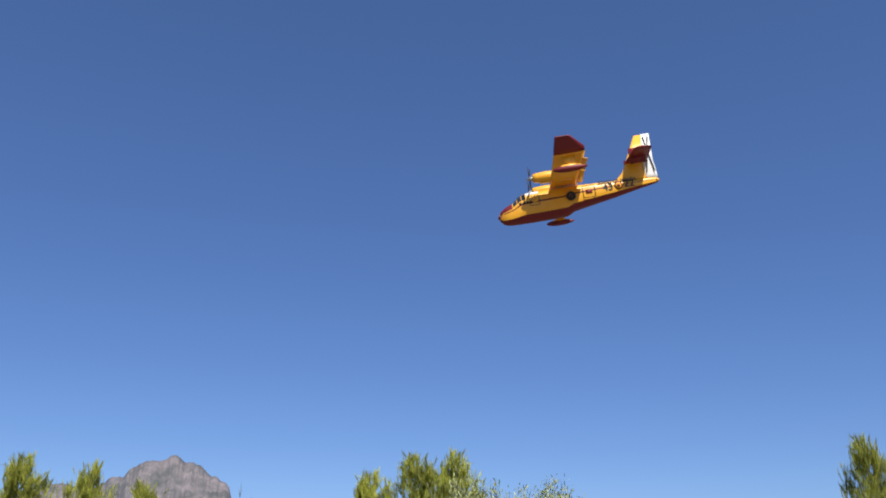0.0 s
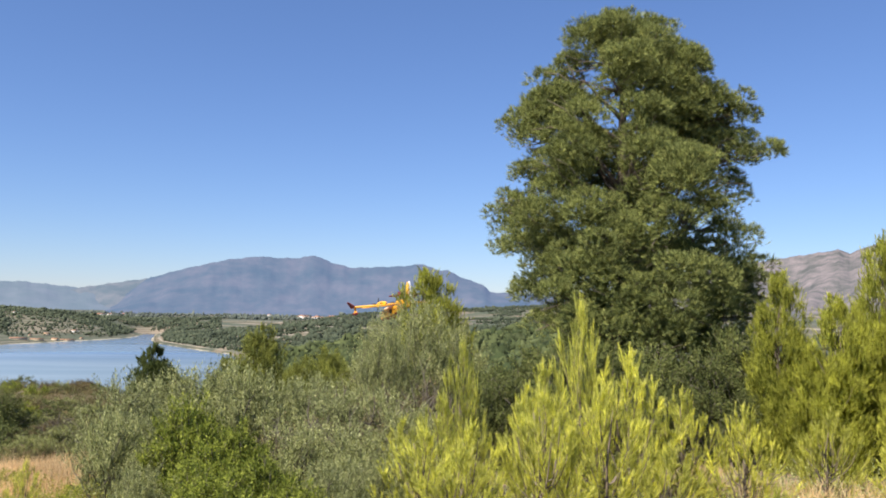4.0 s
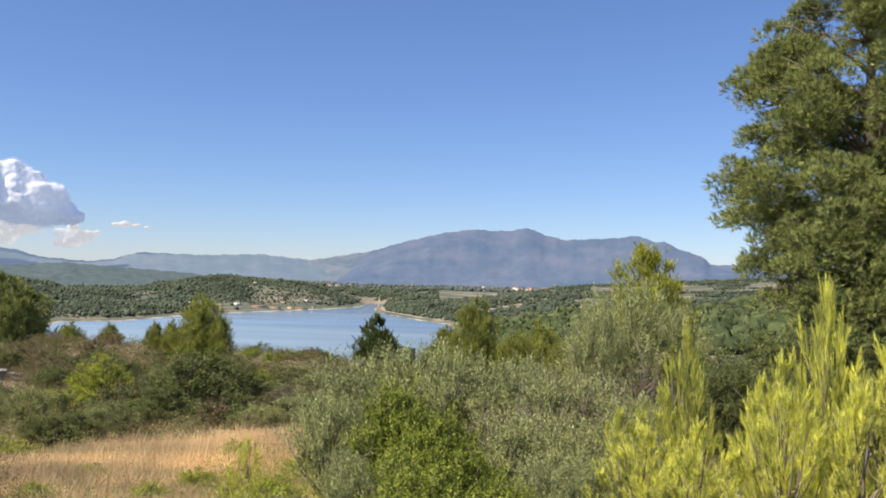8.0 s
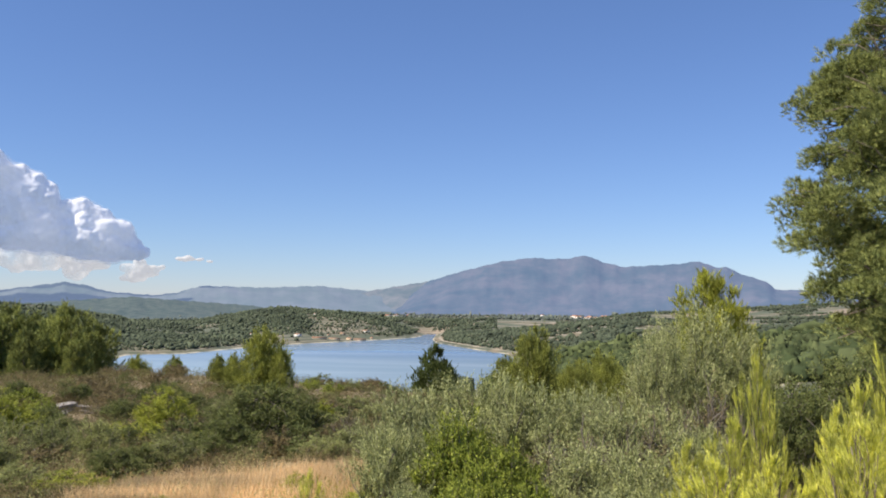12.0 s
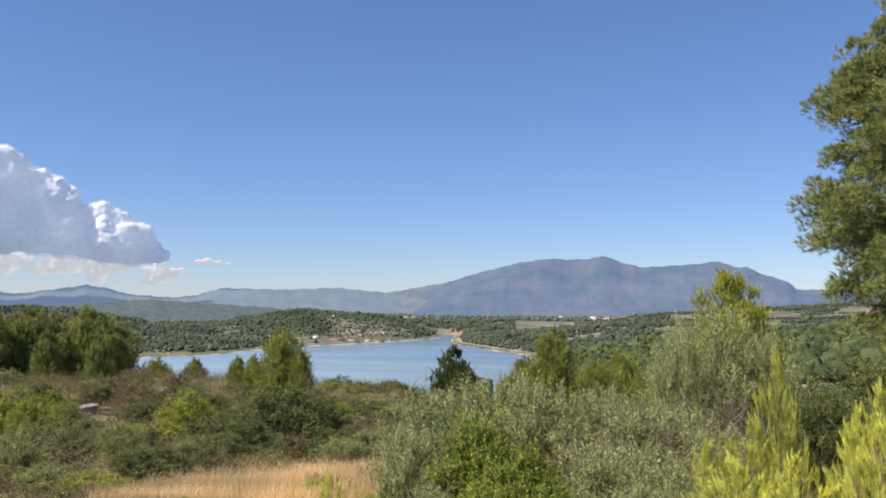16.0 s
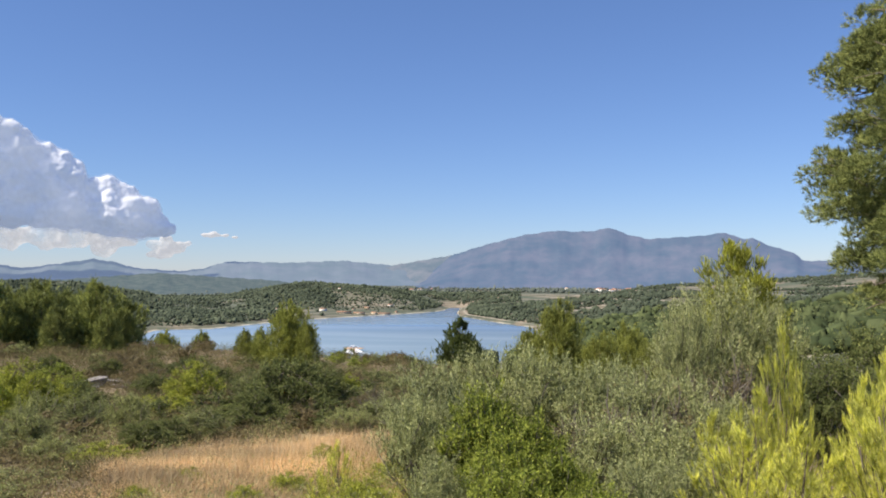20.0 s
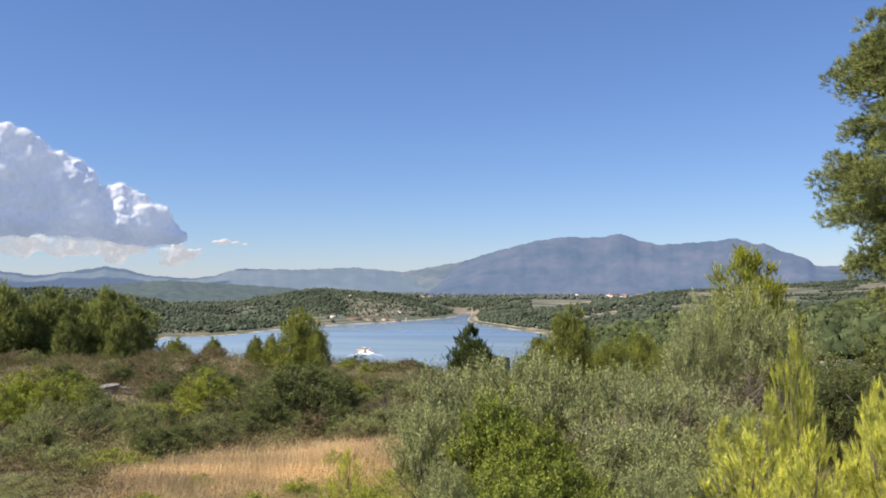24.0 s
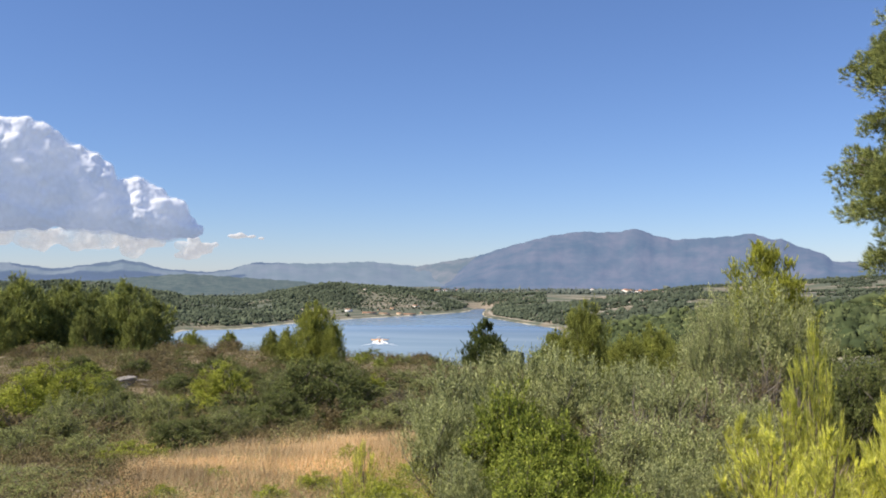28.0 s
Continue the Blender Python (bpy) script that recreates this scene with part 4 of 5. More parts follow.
stand_all(far_pine, 11.0, [(-37.6, 104, -.7, .95), (-36.1, 112, -1.7, .9), (-34.6, 106, -1.1, 1.0), (-33.2, 118, -1.7, .9), (-31.7, 108, -1.1, .95), (-30.0, 112, -2.1, .95), (-39.4, 110, -1.2, .95), (-41.5, 104, -.2, 1.0), (-32.5, 124, -1.9, .8), (-35.4, 126, -1.6, .85), (-30.8, 102, -2.6, .7), (-38.5, 98, -2.0, .8), (-33.9, 100, -2.4, .8)], 12)
dark_tree = plant("cypress", brush_tree_mesh(53, 6.0, 3.6, 4, 650, .4, 14, .28, .045, DARKTREE, .5, 1.4, 5.0), ("trunk", "crown"), "dark green pointed cypress in front of the lake", "tree")
stand_all(dark_tree, 6.0, [(-8.2, 72, -3.55, 1.25), (57.0, 14.5, 2.4, .6)], 13)


def build_grass(name, label, seed, n, az0, az1, d0, d1, lo, hi, mat, width):
    g = np.random.RandomState(seed)
    tuft = n // 16
    az, d = np.radians(g.uniform(az0, az1, tuft)), np.sqrt(g.uniform(d0 ** 2, d1 ** 2, tuft))
    cx, cy = d * np.sin(az), d * np.cos(az)
    keep = (waves(cx / 1.3, cy / 1.3, seed + 1, 2) > -.02) & (d < d1 * (.82 + .25 * waves(cx / 1.8, cy / 1.8, seed + 2, 3)))
    cx, cy = np.repeat(cx[keep], 16), np.repeat(cy[keep], 16)
    m = len(cx)
    x, y = cx + g.normal(size=m) * .07, cy + g.normal(size=m) * .07
    p = np.stack([x, y, height(x, y) - .02], 1)
    h = g.uniform(lo, hi, m) * np.clip(.8 + .5 * waves(x / .9, y / .9, seed + 3, 3), .35, 1.4)
    dr = np.stack([g.normal(size=m) * .5 + .15, g.normal(size=m) * .5, np.ones(m)], 1)
    return tagged(part(name, needles_mesh(name, p, dr, h, width, mat, g)), label, "grass", kind="stuff")


build_grass("dry_grass", "tall straw-coloured dry grass on the slope", 61, 190000, -31, -11, 4.2, 13.5, .06, .30, GRASS, .0075)
build_grass("dry_grass", "thin dry grass between bushes and stones", 60, 130000, -46, -30, 4.2, 14.5, .06, .24, GRASS, .0085)
build_grass("dry_grass", "scattered straw tufts at the edge of the shrubs", 59, 26000, -34, -9, 10.5, 20, .12, .36, GRASS, .010)
build_grass("dry_grass", "sparse straw-coloured dry grass between the shrubs", 62, 80000, -9, 100, 3.8, 15, .12, .42, GRASS, .009)
build_grass("dry_grass", "thin dry grass between the slope shrubs", 63, 14000, -46, 30, 14, 55, .10, .22, GRASS, .02)


def build_heath(name, label, seed, clumps, per, az0, az1, d0, d1, size, mat):
    """Low heath that covers the soil between the shrubs: small leafy cushions."""
    g = np.random.RandomState(seed)
    az, d = np.radians(g.uniform(az0, az1, clumps)), np.exp(g.uniform(math.log(d0), math.log(d1), clumps))
    cx, cy = d * np.sin(az), d * np.cos(az)
    keep = waves(cx / 4, cy / 4, seed + 1, 2) > -.8
    cx, cy, d = cx[keep], cy[keep], d[keep]
    r = g.uniform(.22, .55, len(cx)) * (.7 + d / 55)
    dirs = sphere_dirs(g, len(cx) * per, .5)
    dirs[:, 2] = np.abs(dirs[:, 2])
    k = np.repeat(r, per)[:, None] * (.45 + .6 * g.rand(len(dirs), 1))
    p = np.stack([np.repeat(cx, per), np.repeat(cy, per), np.repeat(height(cx, cy), per)], 1) + dirs * k * np.array((1.2, 1.2, .8))
    ln = np.repeat(size * (.6 + d / 45), per) * g.uniform(.6, 1.3, len(dirs))
    return tagged(part(name, leaves_mesh(name, p, dirs + g.normal(size=dirs.shape) * .5, ln, ln * .45, mat, g, dirs)), label, "heath", kind="stuff")


build_heath("heath", "brown dry heath covering the slope", 64, 2300, 190, -47, -5, 19, 80, .038, DRYBUSH)
build_heath("heath", "dull green heath cushions on the slope", 65, 900, 190, -47, -5, 18, 80, .038, MAQUIS)
build_heath("heath", "mixed low green growth under the pines and olives", 66, 520, 220, -12, 85, 5.0, 40, .036, OLIVE)
build_heath("heath", "yellow-green low plants at the edge of the grass", 83, 60, 320, -18, -9, 4.4, 9.5, .026, MASTIC)
build_heath("heath", "grey-green low plants in the dry grass", 85, 70, 320, -34, -9, 4.4, 11, .024, CISTUS)
build_heath("heath", "brown low plants in the dry grass", 67, 170, 420, -46, -30, 5.5, 15, .028, DRYBUSH)
build_heath("heath", "brown dry cushions at the grass edge", 68, 110, 560, -46, -9, 12, 20, .03, DRYBUSH)
build_heath("heath", "grey-green cushions at the grass edge", 69, 60, 460, -46, -9, 11.5, 20, .03, CISTUS)


# ---- woods, groves and houses beyond the lake ----
def ball(detail):
    """The points and faces of a ball."""
    b = bmesh.new()
    bmesh.ops.create_icosphere(b, subdivisions=detail, radius=1)
    v = np.array([q.co[:] for q in b.verts])
    f = np.array([[q.index for q in t.verts] for t in b.faces])
    b.free()
    return v, f


BALL_V, BALL_F = ball(2)
KNOB_V, KNOB_F = ball(1)


def build_woods(name, label, seed, n, az0, az1, d0, d1, lo, hi, open_, mat=FOREST, bv=BALL_V, bf=BALL_F):
    """Crowns of a far wood, one uneven clump a tree."""
    g = np.random.RandomState(seed)
    az, d = np.radians(g.uniform(az0, az1, n)), np.sqrt(g.uniform(d0 ** 2, d1 ** 2, n))
    x, y = d * np.sin(az), d * np.cos(az)
    keep = (waves(x / 110, y / 110, seed + 1, 3) + .6 * waves(x / 30, y / 30, seed + 2, 2) > open_) & (lake_distance(x, y) > 22)
    keep &= ~((az > radians(-16.5)) & (az < radians(-11)) & (d > 2060) & (d < 2420) & (g.rand(n) < .7))
    x, y = x[keep], y[keep]
    m = len(x)
    z = height(x, y)
    h = (lo + hi) / 2 * np.exp(g.normal(size=m) * .3)
    w = h * np.where(g.rand(m) < .4, g.uniform(.45, .85, m), g.uniform(.26, .45, m))
    jag = 1 + g.normal(size=(m, len(bv))) * (.3 if len(bv) < 20 else .42)
    v = bv[None] * jag[..., None] * np.stack([w, w, h * .52], 1)[:, None, :]
    v = v + np.stack([x, y, z + h * .45], 1)[:, None, :]
    f = bf[None] + (np.arange(m) * len(bv))[:, None, None]
    return tagged(part(name, make_mesh(name, v.reshape(-1, 3), [f.reshape(-1, 3)], mat, len(bv) < 20)), label, "woodland", kind="stuff")


build_woods("woodland", "dark green pine wood on the near bank", 71, 5200, -4.5, 24, 560, 1350, 5, 10, -.75, BANKWOOD)
build_woods("woodland", "pine wood and groves on the bank beyond the lake's end", 72, 20000, -7.6, 28, 1250, 2250, 3, 7, -.3, FOREST, KNOB_V, KNOB_F)
build_woods("woodland", "groves between the terraces of the farmed hill", 78, 11000, 0, 28, 2250, 2900, 2.5, 5.5, -.1, FOREST, KNOB_V, KNOB_F)
build_woods("woodland", "dense pine wood on the far bank", 73, 34000, -46, -17, 1400, 2900, 2.5, 6.5, -.55, FOREST, KNOB_V, KNOB_F)
build_woods("woodland", "pines between the clearings of the far bank", 172, 2600, -31, -20, 1650, 2700, 2.5, 6, -3, FOREST, KNOB_V, KNOB_F)
build_woods("woodland", "trees on the wooded hill beyond the lake", 74, 17000, -22, -6, 1950, 2900, 2.5, 6, -.2, FOREST, KNOB_V, KNOB_F)
build_woods("woodland", "trees round the narrow head of the lake", 79, 3200, -11, -4, 2250, 3000, 3, 7, -.6, FOREST, KNOB_V, KNOB_F)
build_woods("woodland", "trees on the slopes below the mountain", 75, 700, 26, 70, 300, 1300, 5, 9, -.1)
build_woods("woodland", "far woods at the foot of the mountains, haze tinted into the crowns", 77, 11000, -46, 28, 2900, 3900, 5, 9, -.5, HAZED_FOREST, KNOB_V, KNOB_F)
build_woods("woodland", "trees on the near shore below the slope", 76, 500, -44, -4, 180, 760, 6, 9, -.3)

WALLS = [plain_material("white_render", (0.70, 0.68, 0.63), (0.80, 0.78, 0.74), 0.6, 0.8, 0, 0.1), plain_material("ochre_render", (0.50, 0.40, 0.28), (0.60, 0.50, 0.36), 0.6, 0.8, 0, 0.1)]
ROOF = plain_material("clay_roof", (0.30, 0.15, 0.09), (0.42, 0.22, 0.14), 0.8, 0.85, 0, 0.3)
GLASS = plain_material("dark_pane", (0.03, 0.035, 0.04), (0.05, 0.055, 0.06), 2, 0.15, 0, 0)


def build_house(w, l, h, wall):
    ob = thing("house", "small pale rendered house with a clay roof, far off", "house", "far houses")
    part("wall", Solid().box((0, 0, h / 2 - 1), (w, l, h + 2)).done("wall", WALLS[wall]), ob)
    e, k = .5, h + w * .22
    v = np.array([(-w / 2 - e, -l / 2 - e, h), (w / 2 + e, -l / 2 - e, h), (0, -l / 2 - e, k), (-w / 2 - e, l / 2 + e, h), (w / 2 + e, l / 2 + e, h), (0, l / 2 + e, k)])
    s = Solid().add(v, [(0, 1, 4, 3), (1, 2, 5, 4), (2, 0, 3, 5)])
    s.f3.append(np.array([(0, 2, 1), (3, 4, 5)]))
    part("roof", s.done("roof", ROOF), ob)
    for sx in (-.28, .05, .32):
        part("window", Solid().box((sx * w, -l / 2 - .02, h * .55), (1.1, .06, 1.3)).done("window", GLASS), ob)
    return ob


g = np.random.RandomState(81)
houses = [build_house(9, 12, 5, 0), build_house(14, 22, 7, 0), build_house(10, 16, 4.5, 1), build_house(9, 38, 3.6, 1)]
placed = [False] * 4
HOMES = [(-15.9, 2040, 3), (-14.9, 2060, 3), (-13.9, 2085, 2), (-13.2, 2100, 3), (-12.4, 2150, 2), (-15.3, 2110, 2), (-14.4, 2150, 2), (-17.3, 2060, 1), (-12.8, 2230, 1), (-20.4, 2050, 0), (-3.0, 3200, 0), (-5.2, 3100, 0), (-27.8, 2400, 0), (-27.2, 2420, 0), (-25.9, 2430, 0), (-31.0, 2300, 0),
         (12.5, 1150, 0), (13.4, 1300, 2), (14.8, 1200, 0), (6.1, 1500, 0), (-17.6, 2350, 0), (-16.2, 2450, 0), (8.0, 1700, 0)]
HOMES += [(-11.6 + g.normal() * .9, 3400 + g.normal() * 60, i % 2) for i in range(12)] + [(3.0 + g.normal() * 1.8, 3450 + g.normal() * 70, i % 2) for i in range(22)]
for az, d, k in HOMES:
    x, y, z = ground_at(az, d)
    m = pose(x, y, z, 0, 0, -az + (90 + g.uniform(-9, 9) if k == 3 else g.uniform(-60, 60))) @ Matrix.Scale(g.uniform(.6, 1.0) * (2.0 if d > 3250 else 1.0), 4)
    if placed[k]:
        copy_thing(houses[k], m)
    else:
        houses[k].matrix_basis = m
        placed[k] = True


# ---- clouds ----
def cloud_material(name, base, air, thin=None, scale=0.006):
    """Bright droplets that scatter light through; air: a glow painted in for daylight scattered inside; thin: the share
    of the veil that is there, in wisps.
    """
    m, n, l, p = material(name)
    p.inputs["Base Color"].default_value = (base, base, base * 1.02, 1)
    p.inputs["Roughness"].default_value = 1.0
    p.inputs["Specular IOR Level"].default_value = 0.0
    p.inputs["Emission Color"].default_value = (*air, 1)
    p.inputs["Emission Strength"].default_value = 1.0
    bump(n, l, noise_tex(n, l, 0.012, 7, 0.62), p, 0.16, 40)
    tr = n.new("ShaderNodeBsdfTranslucent")
    tr.inputs["Color"].default_value = (base, base, base, 1)
    ms = n.new("ShaderNodeMixShader")
    ms.inputs[0].default_value = 0.3
    l.new(p.outputs[0], ms.inputs[1])
    l.new(tr.outputs[0], ms.inputs[2])
    out = ms.outputs[0]
    if thin:
        wisp = ramp(n, [(thin[0], (0, 0, 0)), (thin[1], (thin[2],) * 3)])
        l.new(noise_tex(n, l, scale, 3, 0.5), wisp.inputs[0])
        clear = n.new("ShaderNodeBsdfTransparent")
        mt = n.new("ShaderNodeMixShader")
        l.new(wisp.outputs[0], mt.inputs[0])
        l.new(clear.outputs[0], mt.inputs[1])
        l.new(out, mt.inputs[2])
        out = mt.outputs[0]
    l.new(out, n["Material Output"].inputs["Surface"])
    return m


CLOUD = cloud_material("cloud", 0.74, (0.085, 0.11, 0.175))
CLOUD_VEIL = cloud_material("cloud_veil", 0.5, (0.19, 0.225, 0.31), (0.42, 0.70, 0.4), 0.005)
HAZE_CLOUD = cloud_material("low_cloud", 0.30, (0.37, 0.38, 0.41), (0.28, 0.58, 0.9), 0.007)
WISP = cloud_material("wisp", 0.30, (0.37, 0.38, 0.41), (0.15, 0.5, 0.85), 0.01)
LUMPS = bpy.data.textures.new("cloud_lumps", "CLOUDS")
LUMPS.noise_scale, LUMPS.noise_depth = 75, 5
PUFF_V, PUFF_F = ball(2)


def cloud_skin(name, balls, grow, voxel, depth, mat, parent=None):
    """Balls grown together into one fissured skin."""
    V = [PUFF_V * np.array((R, R, R * flat)) * grow + c for c, R, flat in balls]
    F = [PUFF_F + i * len(PUFF_V) for i in range(len(balls))]
    ob = part(name, make_mesh(name, np.concatenate(V), [np.concatenate(F)], mat, True), parent)
    m = ob.modifiers.new("skin", "REMESH")
    m.mode, m.voxel_size, m.use_smooth_shade = "VOXEL", voxel, True
    s = ob.modifiers.new("soft", "SMOOTH")
    s.factor, s.iterations = .5, 8
    d = ob.modifiers.new("lumps", "DISPLACE")
    d.texture, d.strength, d.mid_level, d.texture_coords = LUMPS, depth, .5, "LOCAL"
    return ob


def build_cloud(puffs, label, far=4350, voxel=7.0, small=18, mat=None, veils=(), depth=46):
    """puffs: way, elevation, radius in degrees, and flattening; knobs of many sizes swell out of each."""
    g = np.random.RandomState(len(puffs))
    balls = []
    for az, el, r, flat in puffs:
        R = far * math.tan(radians(r))
        c = azel(az, el) * far
        c = np.array((c.x, c.y, c.z + EYE))
        balls.append((c, R, flat))
        for d in sphere_dirs(g, small, .5):
            q = R * g.uniform(.14, .38)
            balls.append((c + d * np.array((R, R, R * flat)) * .74, q, flat))
    ob = tagged(cloud_skin("cloud", balls, 1.0, voxel, depth, mat or CLOUD), label, "cloud", kind="structure")
    for grow in veils:
        cloud_skin("veil", balls, grow, voxel * 1.2, depth, CLOUD_VEIL, ob)["kind"] = "structure"
    return ob


g = np.random.RandomState(91)
tops = np.array([(-52, 10.6), (-42, 10.4), (-38.4, 9.7), (-37.0, 9.7), (-36.2, 9.2), (-35.4, 8.4), (-34.2, 8.2), (-33.2, 7.5), (-32.6, 6.4), (-32.3, 5.4), (-31.8, 6.2), (-31.0, 6.4), (-29.6, 5.7), (-28, 4.6), (-27, 3.4), (-26.6, 2.8)])
puffs = []
for az in np.arange(-52, -26.9, .7):
    top = float(np.interp(az, tops[:, 0], tops[:, 1]))
    base = 3.2 if az < -32 else 2.6 + max(0, (-29 - az) * .12)
    el = base
    while el < top - .2:
        r = min(1.3, .4 + (top - el) * .25) * g.uniform(.85, 1.2)
        r = min(r, (top - base) * .5)
        puffs.append((az + g.normal() * .2, max(base + r * .5, min(el + r * .6, top - r)), r, .85))
        el += r * .9
build_cloud(puffs, "tall white cumulus cloud with a grey base", veils=(1.09, 1.18))
puffs = [(az + g.normal() * .3, 2.45 + .2 * math.sin(az * 1.3) + g.normal() * .35, g.uniform(.4, .8), .7) for az in np.arange(-39, -29.5, .22)] + [(-27.6 + g.normal() * .6, 1.9 + g.normal() * .3, g.uniform(.25, .45), .7) for i in range(16)]
build_cloud(puffs, "low pale cloud bank under the cumulus", 4620, 10.0, 4, HAZE_CLOUD, (), 60)
puffs = [(-24.5 + g.normal() * .55, 2.66 + g.normal() * .07, g.uniform(.2, .34), .36) for i in range(18)]
build_cloud(puffs, "small thin white cloud", 4620, 6.0, 4, WISP, (), 16)


# ================= the flying boat =================
YELLOW = plain_material("yellow_paint", (0.76, 0.36, 0.02), (0.82, 0.41, 0.025), 0.7, 0.35, 0, 0.03, 0.01)
RED = plain_material("red_paint", (0.13, 0.004, 0.008), (0.17, 0.006, 0.010), 0.7, 0.55, 0, 0.03, 0.01)
WHITE = plain_material("white_paint", (0.76, 0.76, 0.75), (0.82, 0.82, 0.81), 0.7, 0.4, 0, 0.03, 0.01)
BLACK = plain_material("black_paint", (0.012, 0.012, 0.013), (0.022, 0.022, 0.024), 2, 0.5, 0, 0.05)
RUBBER = plain_material("rubber", (0.015, 0.015, 0.015), (0.03, 0.03, 0.03), 6, 0.85, 0, 0.2)
STEEL = plain_material("grey_metal", (0.32, 0.32, 0.33), (0.45, 0.45, 0.46), 3, 0.4, 0.8, 0.1)
CANOPY = plain_material("cockpit_glass", (0.02, 0.03, 0.04), (0.04, 0.05, 0.06), 1, 0.06, 0, 0)

# sections of the hull: along, half width, top, bottom
HULL = np.array([(8.85, .12, -.7, -1.35), (8.5, .55, -.25, -1.9), (7.8, .88, .2, -2.15), (6.9, 1.05, .55, -2.2), (6.2, 1.12, 1.2, -2.2), (5.6, 1.2, 1.5, -2.2), (4.4, 1.27, 1.6, -2.2), (2, 1.3, 1.65, -2.15), (.2, 1.3, 1.65, -2.05),
                 (-.6, 1.3, 1.62, -1.55), (-3, 1.22, 1.55, -1.1), (-6, .95, 1.45, -.55), (-8.5, .62, 1.35, -.02), (-10.3, .34, 1.25, .32), (-11.3, .16, 1.2, .52)])


def hull_ring(y, a, grow=1.0):
    """Points round the hull at the station y, at angles a from the keel."""
    w, t, b = (np.interp(-y, -HULL[:, 0], HULL[:, i]) for i in (1, 2, 3))
    c, h = (t + b) / 2, (t - b) / 2
    sx, sz = np.sin(a), -np.cos(a)
    n = 2.7
    r = (np.abs(sx) ** n + np.abs(sz) ** n) ** (-1 / n)
    x, z = w * r * sx, c + h * r * sz
    # a shallow keel below the chine
    z = np.where(sz < -.55, z - .12 * (1 - np.abs(x) / max(w, .01)) + .1, z)
    return np.stack([x * grow, np.full(a.shape, y), c + (z - c) * grow], -1)


def hull_band(name, a0, a1, y0, y1, mat, parent, label="", grow=1.0, steps=10, rows=46):
    ys = np.linspace(y0, y1, rows)
    v = np.stack([hull_ring(y, np.linspace(a0, a1, steps), grow) for y in ys]).reshape(-1, 3)
    k, j = np.meshgrid(np.arange(rows - 1), np.arange(steps - 1), indexing="ij")
    k, j = k.ravel(), j.ravel()
    f = np.stack([k * steps + j, k * steps + j + 1, (k + 1) * steps + j + 1, (k + 1) * steps + j], 1)
    return part(name, make_mesh(name, v, [f], mat, True), parent, label)


FOIL = np.array([(0, 0), (.04, .055), (.15, .095), (.35, .115), (.6, .085), (.85, .035), (1, .004), (.85, -.012), (.6, -.03), (.35, -.045), (.15, -.045), (.04, -.03)])


def foil_mesh(name, stations, mat, upright=False, rise=0.0):
    """A wing or fin through stations: span place, front edge, chord, level."""
    n = len(FOIL)
    v = []
    for s, front, chord, level in stations:
        for c, t in FOIL:
            if upright:
                v.append((t * chord * .8 if c not in (0, 1) else 0, front - c * chord, s))
            else:
                v.append((s, front - c * chord, level + t * chord + rise * (front - c * chord - .2)))
    m = len(stations)
    k, j = np.meshgrid(np.arange(m - 1), np.arange(n), indexing="ij")
    k, j = k.ravel(), j.ravel()
    f = np.stack([k * n + j, (k + 1) * n + j, (k + 1) * n + (j + 1) % n, k * n + (j + 1) % n], 1)
    v = np.array(v)
    s = Solid().add(v, f)
    for e in (0, m - 1):
        c = s.n
        s.v.append(v[e * n:(e + 1) * n].mean(0)[None])
        s.n += 1
        i = np.arange(n)
        t = np.stack([np.full(n, c), e * n + i, e * n + (i + 1) % n], 1)
        s.f3.append(t if e == 0 else t[:, ::-1])
    return s.done(name, mat)


def spin_mesh(name, profile, mat, sides=18):
    """A body turned round the y axis: profile is along, radius."""
    p = np.array(profile, float)
    pts = np.stack([np.zeros(len(p)), p[:, 0], np.zeros(len(p))], 1)
    return Solid().tube(pts, p[:, 1], sides).done(name, mat, True)


def lettering(text, size, mat, parent, at):
    cu = bpy.data.curves.new("lettering", "FONT")
    cu.body, cu.size, cu.extrude, cu.align_x, cu.align_y = text, size, .012, "CENTER", "CENTER"
    cu.offset = size * .018
    tmp = bpy.data.objects.new("lettering", cu)
    me = bpy.data.meshes.new_from_object(tmp)
    bpy.data.objects.remove(tmp)
    me.materials.clear()
    me.materials.append(mat)
    return part("lettering", me, parent, "black painted letters", at)


